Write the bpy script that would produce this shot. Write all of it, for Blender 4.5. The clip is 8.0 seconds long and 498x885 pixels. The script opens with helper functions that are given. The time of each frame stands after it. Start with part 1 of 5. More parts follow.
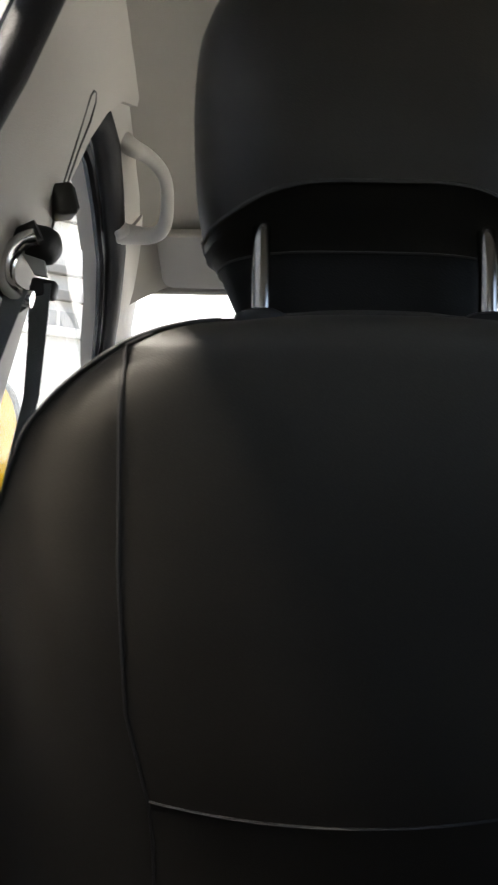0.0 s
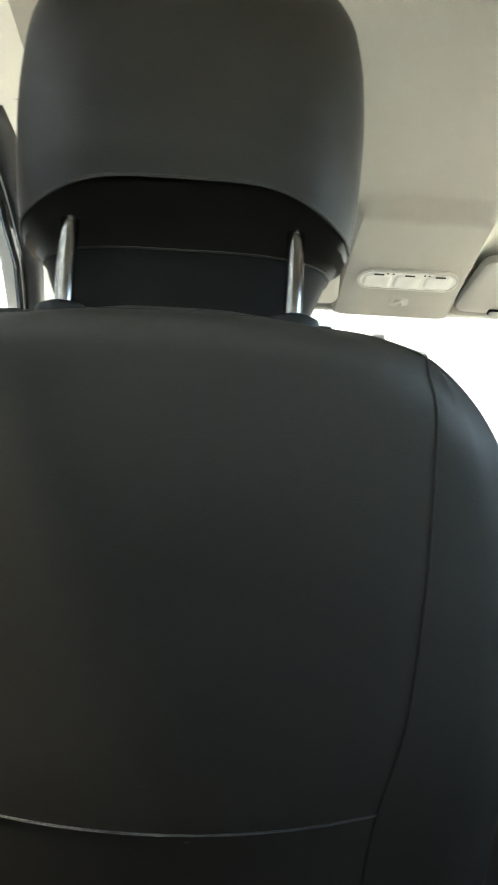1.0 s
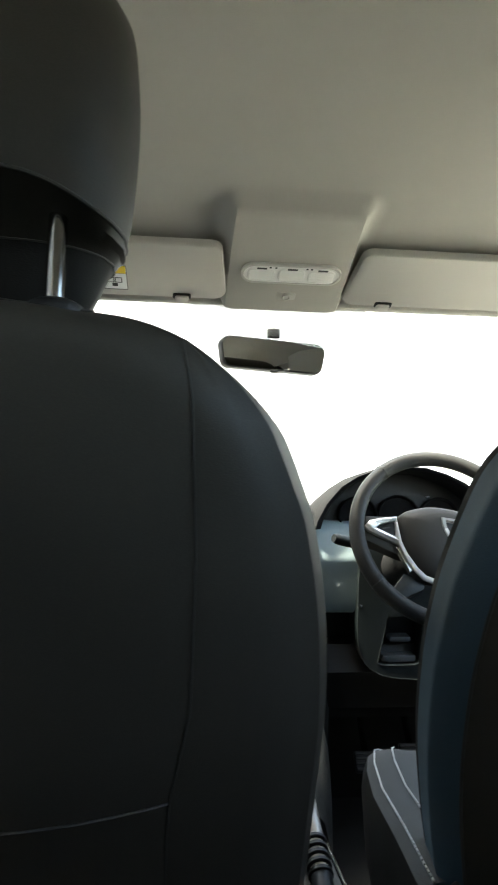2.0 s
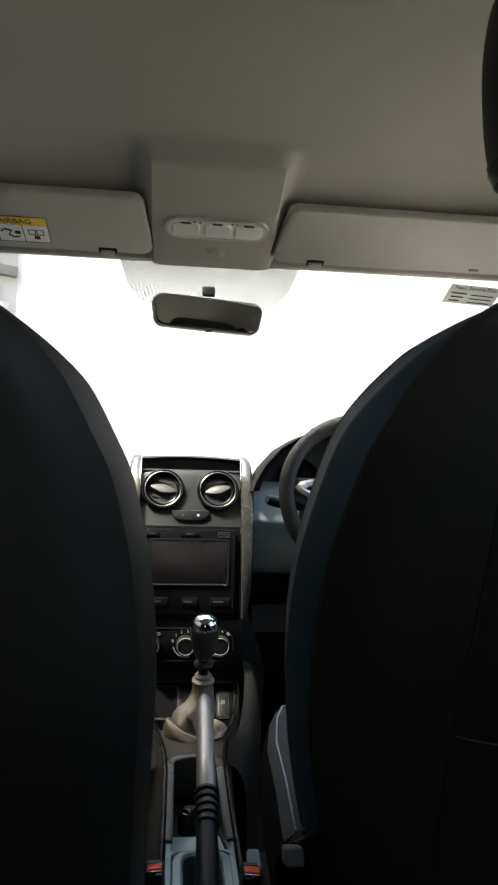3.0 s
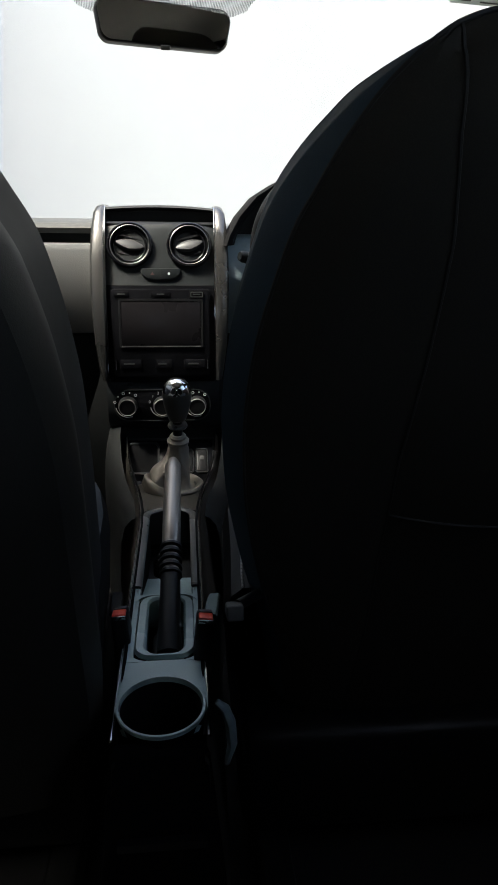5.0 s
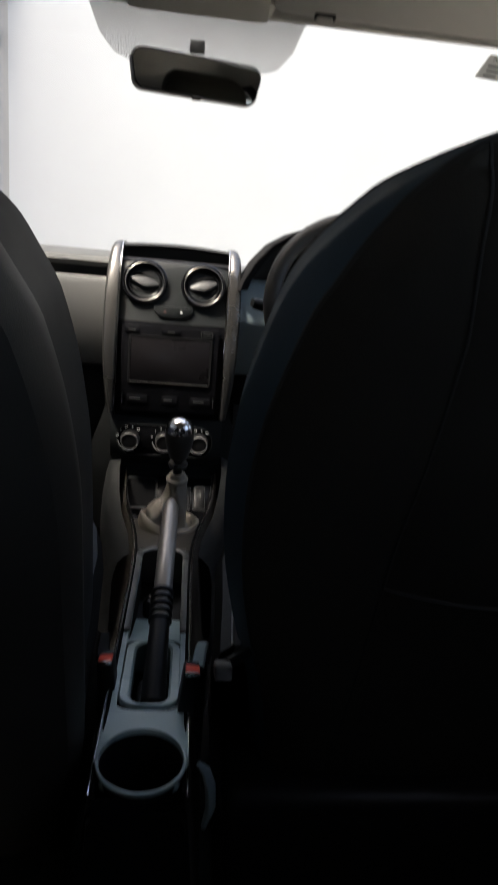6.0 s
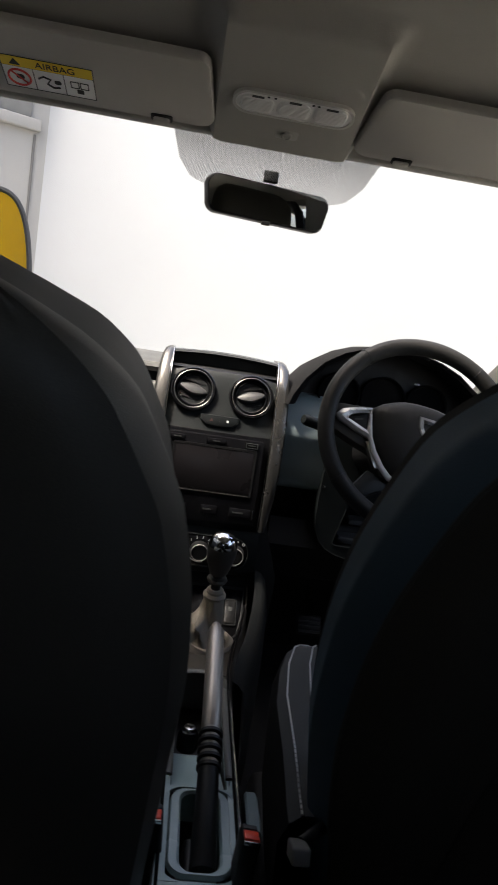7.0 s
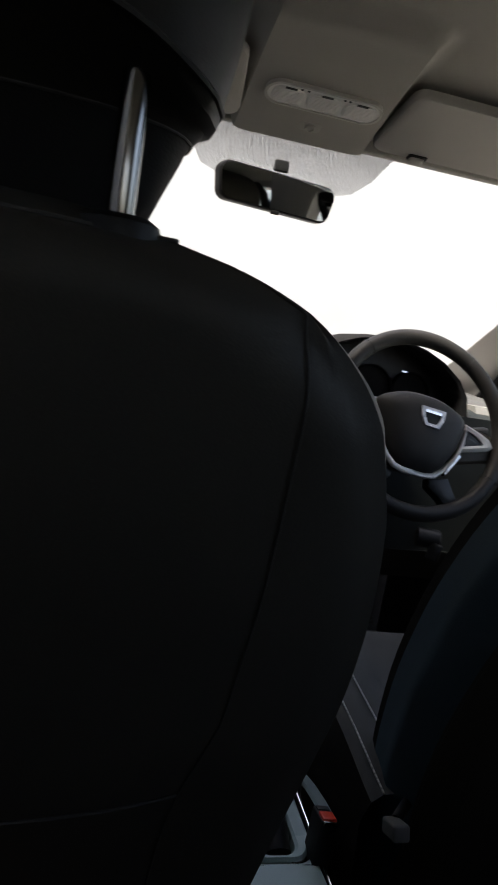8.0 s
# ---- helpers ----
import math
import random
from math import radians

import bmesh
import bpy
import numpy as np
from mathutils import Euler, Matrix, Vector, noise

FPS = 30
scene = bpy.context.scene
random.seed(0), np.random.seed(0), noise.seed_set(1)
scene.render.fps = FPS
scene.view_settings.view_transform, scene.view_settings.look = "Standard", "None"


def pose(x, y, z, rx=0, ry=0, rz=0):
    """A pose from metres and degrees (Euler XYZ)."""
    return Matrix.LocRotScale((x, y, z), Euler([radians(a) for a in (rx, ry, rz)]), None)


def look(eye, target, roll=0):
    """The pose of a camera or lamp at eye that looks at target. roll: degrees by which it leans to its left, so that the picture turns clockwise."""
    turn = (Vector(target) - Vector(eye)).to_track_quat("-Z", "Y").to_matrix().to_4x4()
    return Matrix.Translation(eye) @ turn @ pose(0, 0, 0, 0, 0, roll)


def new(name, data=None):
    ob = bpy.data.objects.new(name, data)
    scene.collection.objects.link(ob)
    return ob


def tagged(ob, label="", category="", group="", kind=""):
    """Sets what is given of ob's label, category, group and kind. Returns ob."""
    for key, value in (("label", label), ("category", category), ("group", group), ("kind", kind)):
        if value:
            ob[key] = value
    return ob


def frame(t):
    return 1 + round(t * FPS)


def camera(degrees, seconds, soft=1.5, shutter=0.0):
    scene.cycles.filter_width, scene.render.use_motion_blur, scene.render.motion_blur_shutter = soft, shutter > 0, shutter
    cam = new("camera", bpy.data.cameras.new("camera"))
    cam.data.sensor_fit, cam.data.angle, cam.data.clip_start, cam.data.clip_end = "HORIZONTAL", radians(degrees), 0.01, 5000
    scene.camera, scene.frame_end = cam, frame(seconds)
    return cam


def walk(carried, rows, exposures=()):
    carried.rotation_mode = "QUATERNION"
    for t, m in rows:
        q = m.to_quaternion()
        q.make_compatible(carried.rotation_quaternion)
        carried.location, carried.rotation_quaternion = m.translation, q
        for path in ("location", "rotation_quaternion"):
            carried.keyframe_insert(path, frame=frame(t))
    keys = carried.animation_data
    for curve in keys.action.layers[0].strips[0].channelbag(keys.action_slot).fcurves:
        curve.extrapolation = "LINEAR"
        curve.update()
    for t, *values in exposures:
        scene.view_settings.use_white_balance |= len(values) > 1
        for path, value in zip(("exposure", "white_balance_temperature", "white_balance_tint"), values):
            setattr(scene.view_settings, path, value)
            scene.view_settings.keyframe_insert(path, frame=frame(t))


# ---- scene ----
cam = camera(41.0, 8.0, soft=1.6, shutter=0.4)
PATH = [
    (0, (-0.425, 0.082, 1.148), (-0.395, 2.072, 1.346), 0.7),
    (0.3, (-0.394, 0.082, 1.133), (-0.354, 2.069, 1.356), 0.5),
    (0.5, (-0.369, 0.084, 1.134), (-0.325, 2.07, 1.366), 1.0),
    (1, (-0.302, 0.084, 1.142), (-0.238, 2.069, 1.378), 2.7),
    (1.5, (-0.241, 0.079, 1.141), (-0.105, 2.064, 1.348), 1.2),
    (2, (-0.179, 0.082, 1.135), (0.013, 2.057, 1.38), 0.7),
    (2.2, (-0.155, 0.079, 1.124), (0.04, 2.051, 1.394), 0.9),
    (3.3, (-0.027, 0.08, 1.131), (0.181, 2.067, 1.235), 1.8),
    (3.5, (-0.023, 0.08, 1.141), (0.18, 2.068, 1.234), 3.2),
    (4, (0.038, 0.118, 1.142), (0.161, 2.111, 1.028), 3.5),
    (4.5, (0.027, 0.117, 1.166), (0.196, 2.049, 0.68), 0.6),
    (4.7, (0.026, 0.133, 1.152), (0.209, 2.034, 0.559), 0.1),
    (5.8, (0.02, 0.126, 1.179), (0.226, 2.021, 0.575), 4.4),
    (6, (0.017, 0.137, 1.188), (0.214, 2.056, 0.662), 5.1),
    (6.5, (-0.027, 0.161, 1.215), (0.175, 2.128, 0.915), 8.0),
    (7, (-0.084, 0.186, 1.235), (0.103, 2.156, 0.947), 8.8),
    (7.3, (-0.128, 0.202, 1.222), (0.056, 2.174, 0.943), 8.2),
    (7.5, (-0.162, 0.204, 1.218), (0.025, 2.175, 0.932), 9.0),
    (8, (-0.263, 0.203, 1.236), (0.188, 2.125, 0.912), 9.4),
]

BASE = 2.7
EXPOSURES = [(t, BASE + e, kelvin, tint) for t, e, kelvin, tint in ((0.0, 1.35, 6700, 8), (0.5, 1.5, 6800, 3), (1.0, 2.85, 6950, -3), (1.5, 2.5, 6900, -4), (2.2, 1.6, 6800, -2), (3.3, 0.5, 6900, 5), (4.0, 0.25, 6700, 4), (4.7, -0.2, 6450, 3), (5.8, -0.2, 6700, 8), (8.0, -0.15, 6850, 10))]
walk(cam, [(t, look(eye, target, roll)) for t, eye, target, roll in PATH], EXPOSURES)

# ---- light: open sky and a soft high sun ----
SUN_ELEVATION, SUN_ROTATION = radians(58), radians(250)
world = bpy.data.worlds.new("sky_world")
scene.world = world
world.use_nodes = True
wn = world.node_tree
sky = wn.nodes.new("ShaderNodeTexSky")
sky.sky_type, sky.sun_disc = "NISHITA", False
sky.sun_elevation, sky.sun_rotation = SUN_ELEVATION, SUN_ROTATION
sky.air_density, sky.dust_density, sky.ozone_density = 0.7, 7.0, 0.2
wn.links.new(sky.outputs[0], wn.nodes["Background"].inputs[0])
wn.nodes["Background"].inputs[1].default_value = 0.15
sun_data = bpy.data.lights.new("sun", "SUN")
sun_data.energy, sun_data.angle, sun_data.color = 2.2, radians(12), (1.0, 0.96, 0.9)
sun = new("sun", sun_data)
sun_dir = Vector((math.sin(SUN_ROTATION) * math.cos(SUN_ELEVATION), math.cos(SUN_ROTATION) * math.cos(SUN_ELEVATION), math.sin(SUN_ELEVATION)))
sun.matrix_world = look(sun_dir * 30, (0, 0, 0))


# ---- materials ----
def material(name, color, rough=0.5, metal=0.0, bump=0.0, scale=400.0, vary=0.12, stain=6.0, spec=0.5, rough_vary=0.08, kind="noise", coat=0.0):
    m = bpy.data.materials.new(name)
    m.use_nodes = True
    nt, n = m.node_tree, m.node_tree.nodes
    p = n["Principled BSDF"]
    p.inputs["Metallic"].default_value = metal
    p.inputs["Specular IOR Level"].default_value = spec
    p.inputs["Coat Weight"].default_value = coat
    co = n.new("ShaderNodeTexCoord")
    big = n.new("ShaderNodeTexNoise")
    big.inputs["Scale"].default_value, big.inputs["Detail"].default_value = stain, 5
    nt.links.new(co.outputs["Object"], big.inputs["Vector"])
    if kind == "weave":
        fine = n.new("ShaderNodeTexVoronoi")
        fine.inputs["Scale"].default_value = scale
        fine_out = fine.outputs["Distance"]
    else:
        fine = n.new("ShaderNodeTexNoise")
        fine.inputs["Scale"].default_value, fine.inputs["Detail"].default_value = scale, 3
        fine_out = fine.outputs[0]
    nt.links.new(co.outputs["Object"], fine.inputs["Vector"])
    both = n.new("ShaderNodeMath")
    both.operation = "MULTIPLY_ADD"
    nt.links.new(fine_out, both.inputs[0])
    both.inputs[1].default_value = 0.35
    nt.links.new(big.outputs[0], both.inputs[2])
    ramp = n.new("ShaderNodeMapRange")
    ramp.inputs[1].default_value, ramp.inputs[2].default_value = 0.35, 0.95
    ramp.inputs[3].default_value, ramp.inputs[4].default_value = 1 - vary, 1 + vary
    nt.links.new(both.outputs[0], ramp.inputs[0])
    tint = n.new("ShaderNodeVectorMath")
    tint.operation = "SCALE"
    tint.inputs[0].default_value = color
    nt.links.new(ramp.outputs[0], tint.inputs["Scale"])
    nt.links.new(tint.outputs[0], p.inputs["Base Color"])
    rr = n.new("ShaderNodeMapRange")
    rr.inputs[1].default_value, rr.inputs[2].default_value = 0.3, 0.7
    rr.inputs[3].default_value, rr.inputs[4].default_value = max(0.02, rough - rough_vary), min(1, rough + rough_vary)
    nt.links.new(big.outputs[0], rr.inputs[0])
    nt.links.new(rr.outputs[0], p.inputs["Roughness"])
    if bump:
        b = n.new("ShaderNodeBump")
        b.inputs["Strength"].default_value, b.inputs["Distance"].default_value = bump, 0.001
        nt.links.new(fine_out, b.inputs["Height"])
        nt.links.new(b.outputs[0], p.inputs["Normal"])
    return m


def pane_material(name, tint=(0.96, 0.98, 0.97), gloss=0.03):
    m = bpy.data.materials.new(name)
    m.use_nodes = True
    nt, n = m.node_tree, m.node_tree.nodes
    clear, shine, mix, edge = n.new("ShaderNodeBsdfTransparent"), n.new("ShaderNodeBsdfGlossy"), n.new("ShaderNodeMixShader"), n.new("ShaderNodeLayerWeight")
    clear.inputs[0].default_value = (*tint, 1)
    shine.inputs["Roughness"].default_value = 0.02
    power, add = n.new("ShaderNodeMath"), n.new("ShaderNodeMath")
    power.operation, add.operation = "POWER", "MULTIPLY_ADD"
    power.inputs[1].default_value, add.inputs[1].default_value, add.inputs[2].default_value = 5.0, 0.5, gloss
    nt.links.new(edge.outputs["Facing"], power.inputs[0])
    nt.links.new(power.outputs[0], add.inputs[0])
    nt.links.new(add.outputs[0], mix.inputs[0])
    nt.links.new(clear.outputs[0], mix.inputs[1])
    nt.links.new(shine.outputs[0], mix.inputs[2])
    nt.links.new(mix.outputs[0], n["Material Output"].inputs[0])
    return m


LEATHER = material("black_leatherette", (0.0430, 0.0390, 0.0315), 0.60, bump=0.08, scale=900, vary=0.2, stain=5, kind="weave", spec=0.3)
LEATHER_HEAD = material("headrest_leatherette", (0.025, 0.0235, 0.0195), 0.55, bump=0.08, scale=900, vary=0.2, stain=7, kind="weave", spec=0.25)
# Darker copy of the seat leather, with the shade of the sides in its tone.
LEATHER_DARK = material("darkened_black_leatherette", (0.0100, 0.0097, 0.0092), 0.8, bump=0.2, scale=900, vary=0.15, stain=5, kind="weave", spec=0.04)
# Blue sky light on the driver seat's flank is put into this colour.
LEATHER_SKYLIT = material("skylit_black_leatherette", (0.058, 0.092, 0.122), 0.62, bump=0.1, scale=900, vary=0.15, stain=5, kind="weave", spec=0.10)
# Darker copy that carries the shade of the passenger flank and headrest chin.
LEATHER_SHADED = material("shaded_black_leatherette", (0.0120, 0.0118, 0.0112), 0.66, bump=0.1, scale=900, vary=0.15, stain=5, kind="weave", spec=0.12)
CUSHION = material("grey_seat_cloth", (0.040, 0.042, 0.042), 0.8, bump=0.4, scale=700, vary=0.2, kind="weave", spec=0.3)
PIPING = material("seam_cord", (0.052, 0.050, 0.047), 0.6, vary=0.1, spec=0.15)
STITCH = material("white_thread", (0.45, 0.45, 0.435), 0.7)
HEADLINER = material("woven_headliner", (0.34, 0.325, 0.292), 0.92, bump=0.5, scale=900, vary=0.06, stain=4, spec=0.2)
VISOR = material("visor_vinyl", (0.36, 0.344, 0.312), 0.7, bump=0.25, scale=700, vary=0.05, stain=7)
TRIM = material("pillar_plastic", (0.45, 0.435, 0.40), 0.55, bump=0.3, scale=800, vary=0.05, stain=6)
DASH = material("grained_dash_plastic", (0.055, 0.057, 0.058), 0.5, bump=0.45, scale=650, vary=0.15)
DASH_GREY = material("mid_grey_dash_plastic", (0.11, 0.11, 0.105), 0.5, bump=0.4, scale=650, vary=0.12)
STACK_GREY = material("satin_charcoal_plastic", (0.018, 0.0200, 0.0205), 0.36, bump=0.15, scale=700, vary=0.1, spec=0.18)
PADSKIN = material("grained_pad_skin", (0.0245, 0.0235, 0.0225), 0.5, bump=0.2, scale=900, vary=0.15, kind="weave", spec=0.16)
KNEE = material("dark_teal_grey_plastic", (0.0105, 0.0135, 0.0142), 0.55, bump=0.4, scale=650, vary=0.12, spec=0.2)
DASH_TOP = material("dash_top_plastic", (0.075, 0.076, 0.073), 0.6, bump=0.5, scale=600, vary=0.15, spec=0.3)
# The warm reflection on the console's front is put into this brown.
DECK = material("warm_lit_dark_plastic", (0.050, 0.045, 0.037), 0.36, bump=0.3, scale=600, vary=0.12)
CHEEK = material("dark_grained_cheek_plastic", (0.016, 0.0172, 0.0172), 0.6, bump=0.4, scale=650, vary=0.12, spec=0.14)
KNOB = material("dark_satin_metal", (0.06, 0.056, 0.05), 0.33, metal=0.35, vary=0.12, stain=20)
# Windscreen light on the inner fascia's slope is put into this pale teal.
FASCIA = material("skylit_fascia_plastic", (0.24, 0.295, 0.305), 0.42, bump=0.3, scale=650, vary=0.1)
FLAP = material("satin_grey_flap", (0.034, 0.034, 0.034), 0.45, vary=0.1, spec=0.35)
DIALPRINT = material("dull_white_print", (0.55, 0.55, 0.53), 0.6)
DIALRING = material("silver_ring_paint", (0.42, 0.41, 0.39), 0.25, metal=0.5, vary=0.05)
HAZARD = material("dull_red_print", (0.05, 0.014, 0.012), 0.6)
BLACK = material("black_plastic", (0.0105, 0.0105, 0.011), 0.45, bump=0.25, scale=700, vary=0.2, spec=0.3)
PIANO = material("gloss_black_plastic", (0.006, 0.006, 0.007), 0.2, vary=0.2, rough_vary=0.05, spec=0.16)
RUBBER = material("seal_rubber", (0.012, 0.012, 0.013), 0.6, bump=0.4, scale=500, vary=0.25, spec=0.2)
SILVER = material("satin_silver_paint", (0.58, 0.57, 0.55), 0.2, metal=1.0, vary=0.06, stain=9)
CHROME = material("chrome", (0.72, 0.71, 0.70), 0.12, metal=1.0, vary=0.03, rough_vary=0.05)
STEEL = material("polished_rod_steel", (0.27, 0.262, 0.245), 0.09, metal=1.0, vary=0.08)
GREYLEVER = material("grey_lever_plastic", (0.31, 0.275, 0.235), 0.30, metal=0.45, bump=0.1, scale=600, vary=0.1)
BOOT = material("gaiter_leatherette", (0.195, 0.170, 0.134), 0.5, bump=0.4, scale=500, vary=0.18)
# Rail stays duller; the plates' pale teal below has the sky's sheen painted in.
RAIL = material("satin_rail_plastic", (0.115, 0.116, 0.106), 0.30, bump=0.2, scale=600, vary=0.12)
CONSOLE = material("sky_tinted_console_plastic", (0.33, 0.440, 0.440), 0.30, bump=0.3, scale=600, vary=0.14, spec=0.5)
WEBBING = material("grey_belt_webbing", (0.12, 0.13, 0.13), 0.75, bump=0.6, scale=900, vary=0.15, kind="weave")
WEBBING_LIGHT = material("pale_guide_plastic", (0.45, 0.46, 0.45), 0.4)
STALK = material("teal_grey_stalk_plastic", (0.19, 0.25, 0.26), 0.4, vary=0.1)
PEDAL = material("worn_pedal_metal", (0.035, 0.034, 0.033), 0.5, metal=0.3, vary=0.2, stain=30)
WHEELTRIM = material("bright_satin_trim_paint", (0.55, 0.55, 0.53), 0.3, metal=0.4, vary=0.04)
SMOKED = material("smoked_silver_trim", (0.125, 0.121, 0.115), 0.28, metal=0.85, vary=0.05, stain=6)
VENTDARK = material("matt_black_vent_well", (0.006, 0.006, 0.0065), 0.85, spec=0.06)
HOODSKIN = material("matt_black_hood_skin", (0.0085, 0.0085, 0.009), 0.9, bump=0.4, scale=650, vary=0.15, spec=0.05)
RED = material("red_plastic", (0.78, 0.06, 0.025), 0.4)
WHITE = material("white_print", (0.8, 0.8, 0.78), 0.6, vary=0.03)
INK = material("black_ink", (0.02, 0.02, 0.02), 0.6)
GREYINK = material("grey_ink", (0.034, 0.036, 0.035), 0.6)
REDINK = material("red_ink", (0.6, 0.05, 0.04), 0.6)
YELLOWINK = material("yellow_ink", (0.78, 0.55, 0.03), 0.55, vary=0.04)
YELLOW = material("yellow_sign_fabric", (0.31, 0.185, 0.003), 0.8, bump=0.2, scale=300, vary=0.08, spec=0.1)
LENS = material("clear_ribbed_lens", (0.74, 0.73, 0.70), 0.14, vary=0.06, bump=0.3, scale=300)
SCREEN = material("screen_glass", (0.009, 0.008, 0.0088), 0.28, vary=0.08, rough_vary=0.04, spec=0.3)
CARPET = material("dark_carpet", (0.012, 0.012, 0.0125), 0.95, bump=0.8, scale=500, vary=0.3)
MIRROR = material("mirror_silver", (0.62, 0.63, 0.62), 0.02, metal=1.0, vary=0.01, rough_vary=0.0)
FRIT = material("ceramic_dots", (0.10, 0.108, 0.107), 0.6)
STICKER = material("service_sticker_print", (0.55, 0.57, 0.56), 0.6, vary=0.08, stain=20)
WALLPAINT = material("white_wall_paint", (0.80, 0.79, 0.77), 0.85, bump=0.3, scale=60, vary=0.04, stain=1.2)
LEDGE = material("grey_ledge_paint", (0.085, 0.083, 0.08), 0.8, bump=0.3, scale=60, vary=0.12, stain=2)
# Off-white walls on the shade side: their shade is put into this darker tone.
SHADEPAINT = material("shaded_off_white_wall_paint", (0.24, 0.237, 0.228), 0.85, bump=0.3, scale=60, vary=0.05, stain=1.2)
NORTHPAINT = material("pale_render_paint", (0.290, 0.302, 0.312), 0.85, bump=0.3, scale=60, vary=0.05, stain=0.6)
DARKSLOT = material("louvre_grey", (0.12, 0.12, 0.115), 0.7, vary=0.15)
CONCRETE = material("tarmac_ground", (0.22, 0.215, 0.205), 0.9, bump=0.5, scale=40, vary=0.14, stain=0.8)
GLASS = pane_material("window_glass")
PRIVACY = pane_material("dark_privacy_glass", (0.92, 0.93, 0.93))
REARGLASS = pane_material("rear_window_glass", (0.93, 0.94, 0.93))


# ---- mesh helpers ----
def finish(name, bm, mat, smooth=True):
    bmesh.ops.remove_doubles(bm, verts=bm.verts, dist=1e-6)
    bmesh.ops.recalc_face_normals(bm, faces=bm.faces)
    me = bpy.data.meshes.new(name)
    bm.to_mesh(me)
    bm.free()
    me.materials.append(mat)
    if smooth:
        me.shade_smooth()
        me.set_sharp_from_angle(angle=radians(38))
    return me


def part(name, bm, mat, parent=None, label="", smooth=True):
    ob = new(name, finish(name, bm, mat, smooth))
    ob.parent = parent
    if label:
        tagged(ob, label)
    return ob


def thing(name, at=(0, 0, 0), label="", category="", group="", kind=""):
    return tagged(new(name), label, category, group, kind) if at == (0, 0, 0) else place(tagged(new(name), label, category, group, kind), at)


def place(ob, at):
    ob.location = at
    return ob


def box(x0, x1, y0, y1, z0, z1, bevel=0.0, seg=3):
    bm = bmesh.new()
    bmesh.ops.create_cube(bm, size=1, matrix=Matrix.Translation(((x0 + x1) / 2, (y0 + y1) / 2, (z0 + z1) / 2)) @ Matrix.Diagonal((x1 - x0, y1 - y0, z1 - z0, 1)))
    if bevel:
        bmesh.ops.bevel(bm, geom=bm.edges[:], offset=bevel, segments=seg, profile=0.5, affect="EDGES")
    return bm


def moved(bm, m):
    bmesh.ops.transform(bm, matrix=m, verts=bm.verts)
    return bm


def joined(*bms):
    out = bms[0]
    for b in bms[1:]:
        me = bpy.data.meshes.new("tmp")
        b.to_mesh(me)
        b.free()
        out.from_mesh(me)
        bpy.data.meshes.remove(me)
    return out


def loft(rows, closed=True, caps=True):
    """A skin over rows of points, each row with as many points."""
    bm = bmesh.new()
    vs = [[bm.verts.new(p) for p in row] for row in rows]
    n = len(rows[0])
    for a, b in zip(vs, vs[1:]):
        for i in range(n if closed else n - 1):
            j = (i + 1) % n
            bm.faces.new((a[i], a[j], b[j], b[i]))
    if closed and caps:
        bm.faces.new(vs[0][::-1])
        bm.faces.new(vs[-1])
    return bm


def tube(points, r, n=8, squash=(1, 1), loop=False):
    """A tube of radius r (a number, or one for each point) along points."""
    pts = [Vector(p) for p in points]
    rs = r if isinstance(r, (list, tuple)) else [r] * len(pts)
    rows, up = [], None
    for i, p in enumerate(pts):
        if loop:
            d = (pts[(i + 1) % len(pts)] - pts[i - 1]).normalized()
        else:
            d = (pts[min(i + 1, len(pts) - 1)] - pts[max(i - 1, 0)]).normalized()
        if up is None:
            up = Vector((0, 0, 1)) if abs(d.z) < 0.9 else Vector((0, 1, 0))
        side = d.cross(up).normalized()
        up = side.cross(d).normalized()
        rows.append([p + rs[i] * (squash[0] * math.cos(a) * side + squash[1] * math.sin(a) * up) for a in (2 * math.pi * k / n for k in range(n))])
    if loop:
        rows.append(rows[0])
    return loft(rows, caps=not loop)


def lathe(profile, n=28, m=Matrix(), caps=True):
    """Turns (radius, height) pairs round the local z axis."""
    rows = [[m @ Vector((r * math.cos(a), r * math.sin(a), z)) for a in (2 * math.pi * k / n for k in range(n))] for r, z in profile]
    return loft(rows, caps=caps)


def rrect(w, h, r, n=5):
    """A rounded rectangle as points round the origin."""
    out = []
    for cx, cy, a0 in ((w / 2 - r, h / 2 - r, 0), (-w / 2 + r, h / 2 - r, 90), (-w / 2 + r, -h / 2 + r, 180), (w / 2 - r, -h / 2 + r, 270)):
        out += [(cx + r * math.cos(radians(a0 + 90 * k / n)), cy + r * math.sin(radians(a0 + 90 * k / n))) for k in range(n + 1)]
    return out


def slab(outline, depth, m, edge=0.0):
    """A plate with the outline in local x, y, its face at local z = 0 and its back at -depth, with a softened face edge."""
    c = Vector((sum(p[0] for p in outline) / len(outline), sum(p[1] for p in outline) / len(outline)))
    def ring(z, k):
        res = []
        for p in outline:
            v = Vector(p) - c
            res.append(m @ Vector((*(c + v * max(0.0, 1 - k / max(v.length, 1e-6))), z)))
        return res
    rows = [ring(-depth, 0), ring(-edge, 0)]
    if edge:
        rows += [ring(-edge * 0.3, edge * 0.3), ring(0, edge)]
    return loft(rows)


def frame_ring(outer, inner, depth, m, edge=0.0):
    """A plate with a hole: outer and inner have as many points."""
    rows = [[m @ Vector((*p, z)) for p in o] for o, z in ((inner, -depth), (inner, 0), (outer, 0), (outer, -depth), (inner, -depth))]
    return loft(rows, caps=False)


def axes(origin, right, up):
    """A pose whose local x, y are right and up, and whose local z faces the viewer."""
    r, u = Vector(right).normalized(), Vector(up).normalized()
    f = r.cross(u).normalized()
    u = f.cross(r)
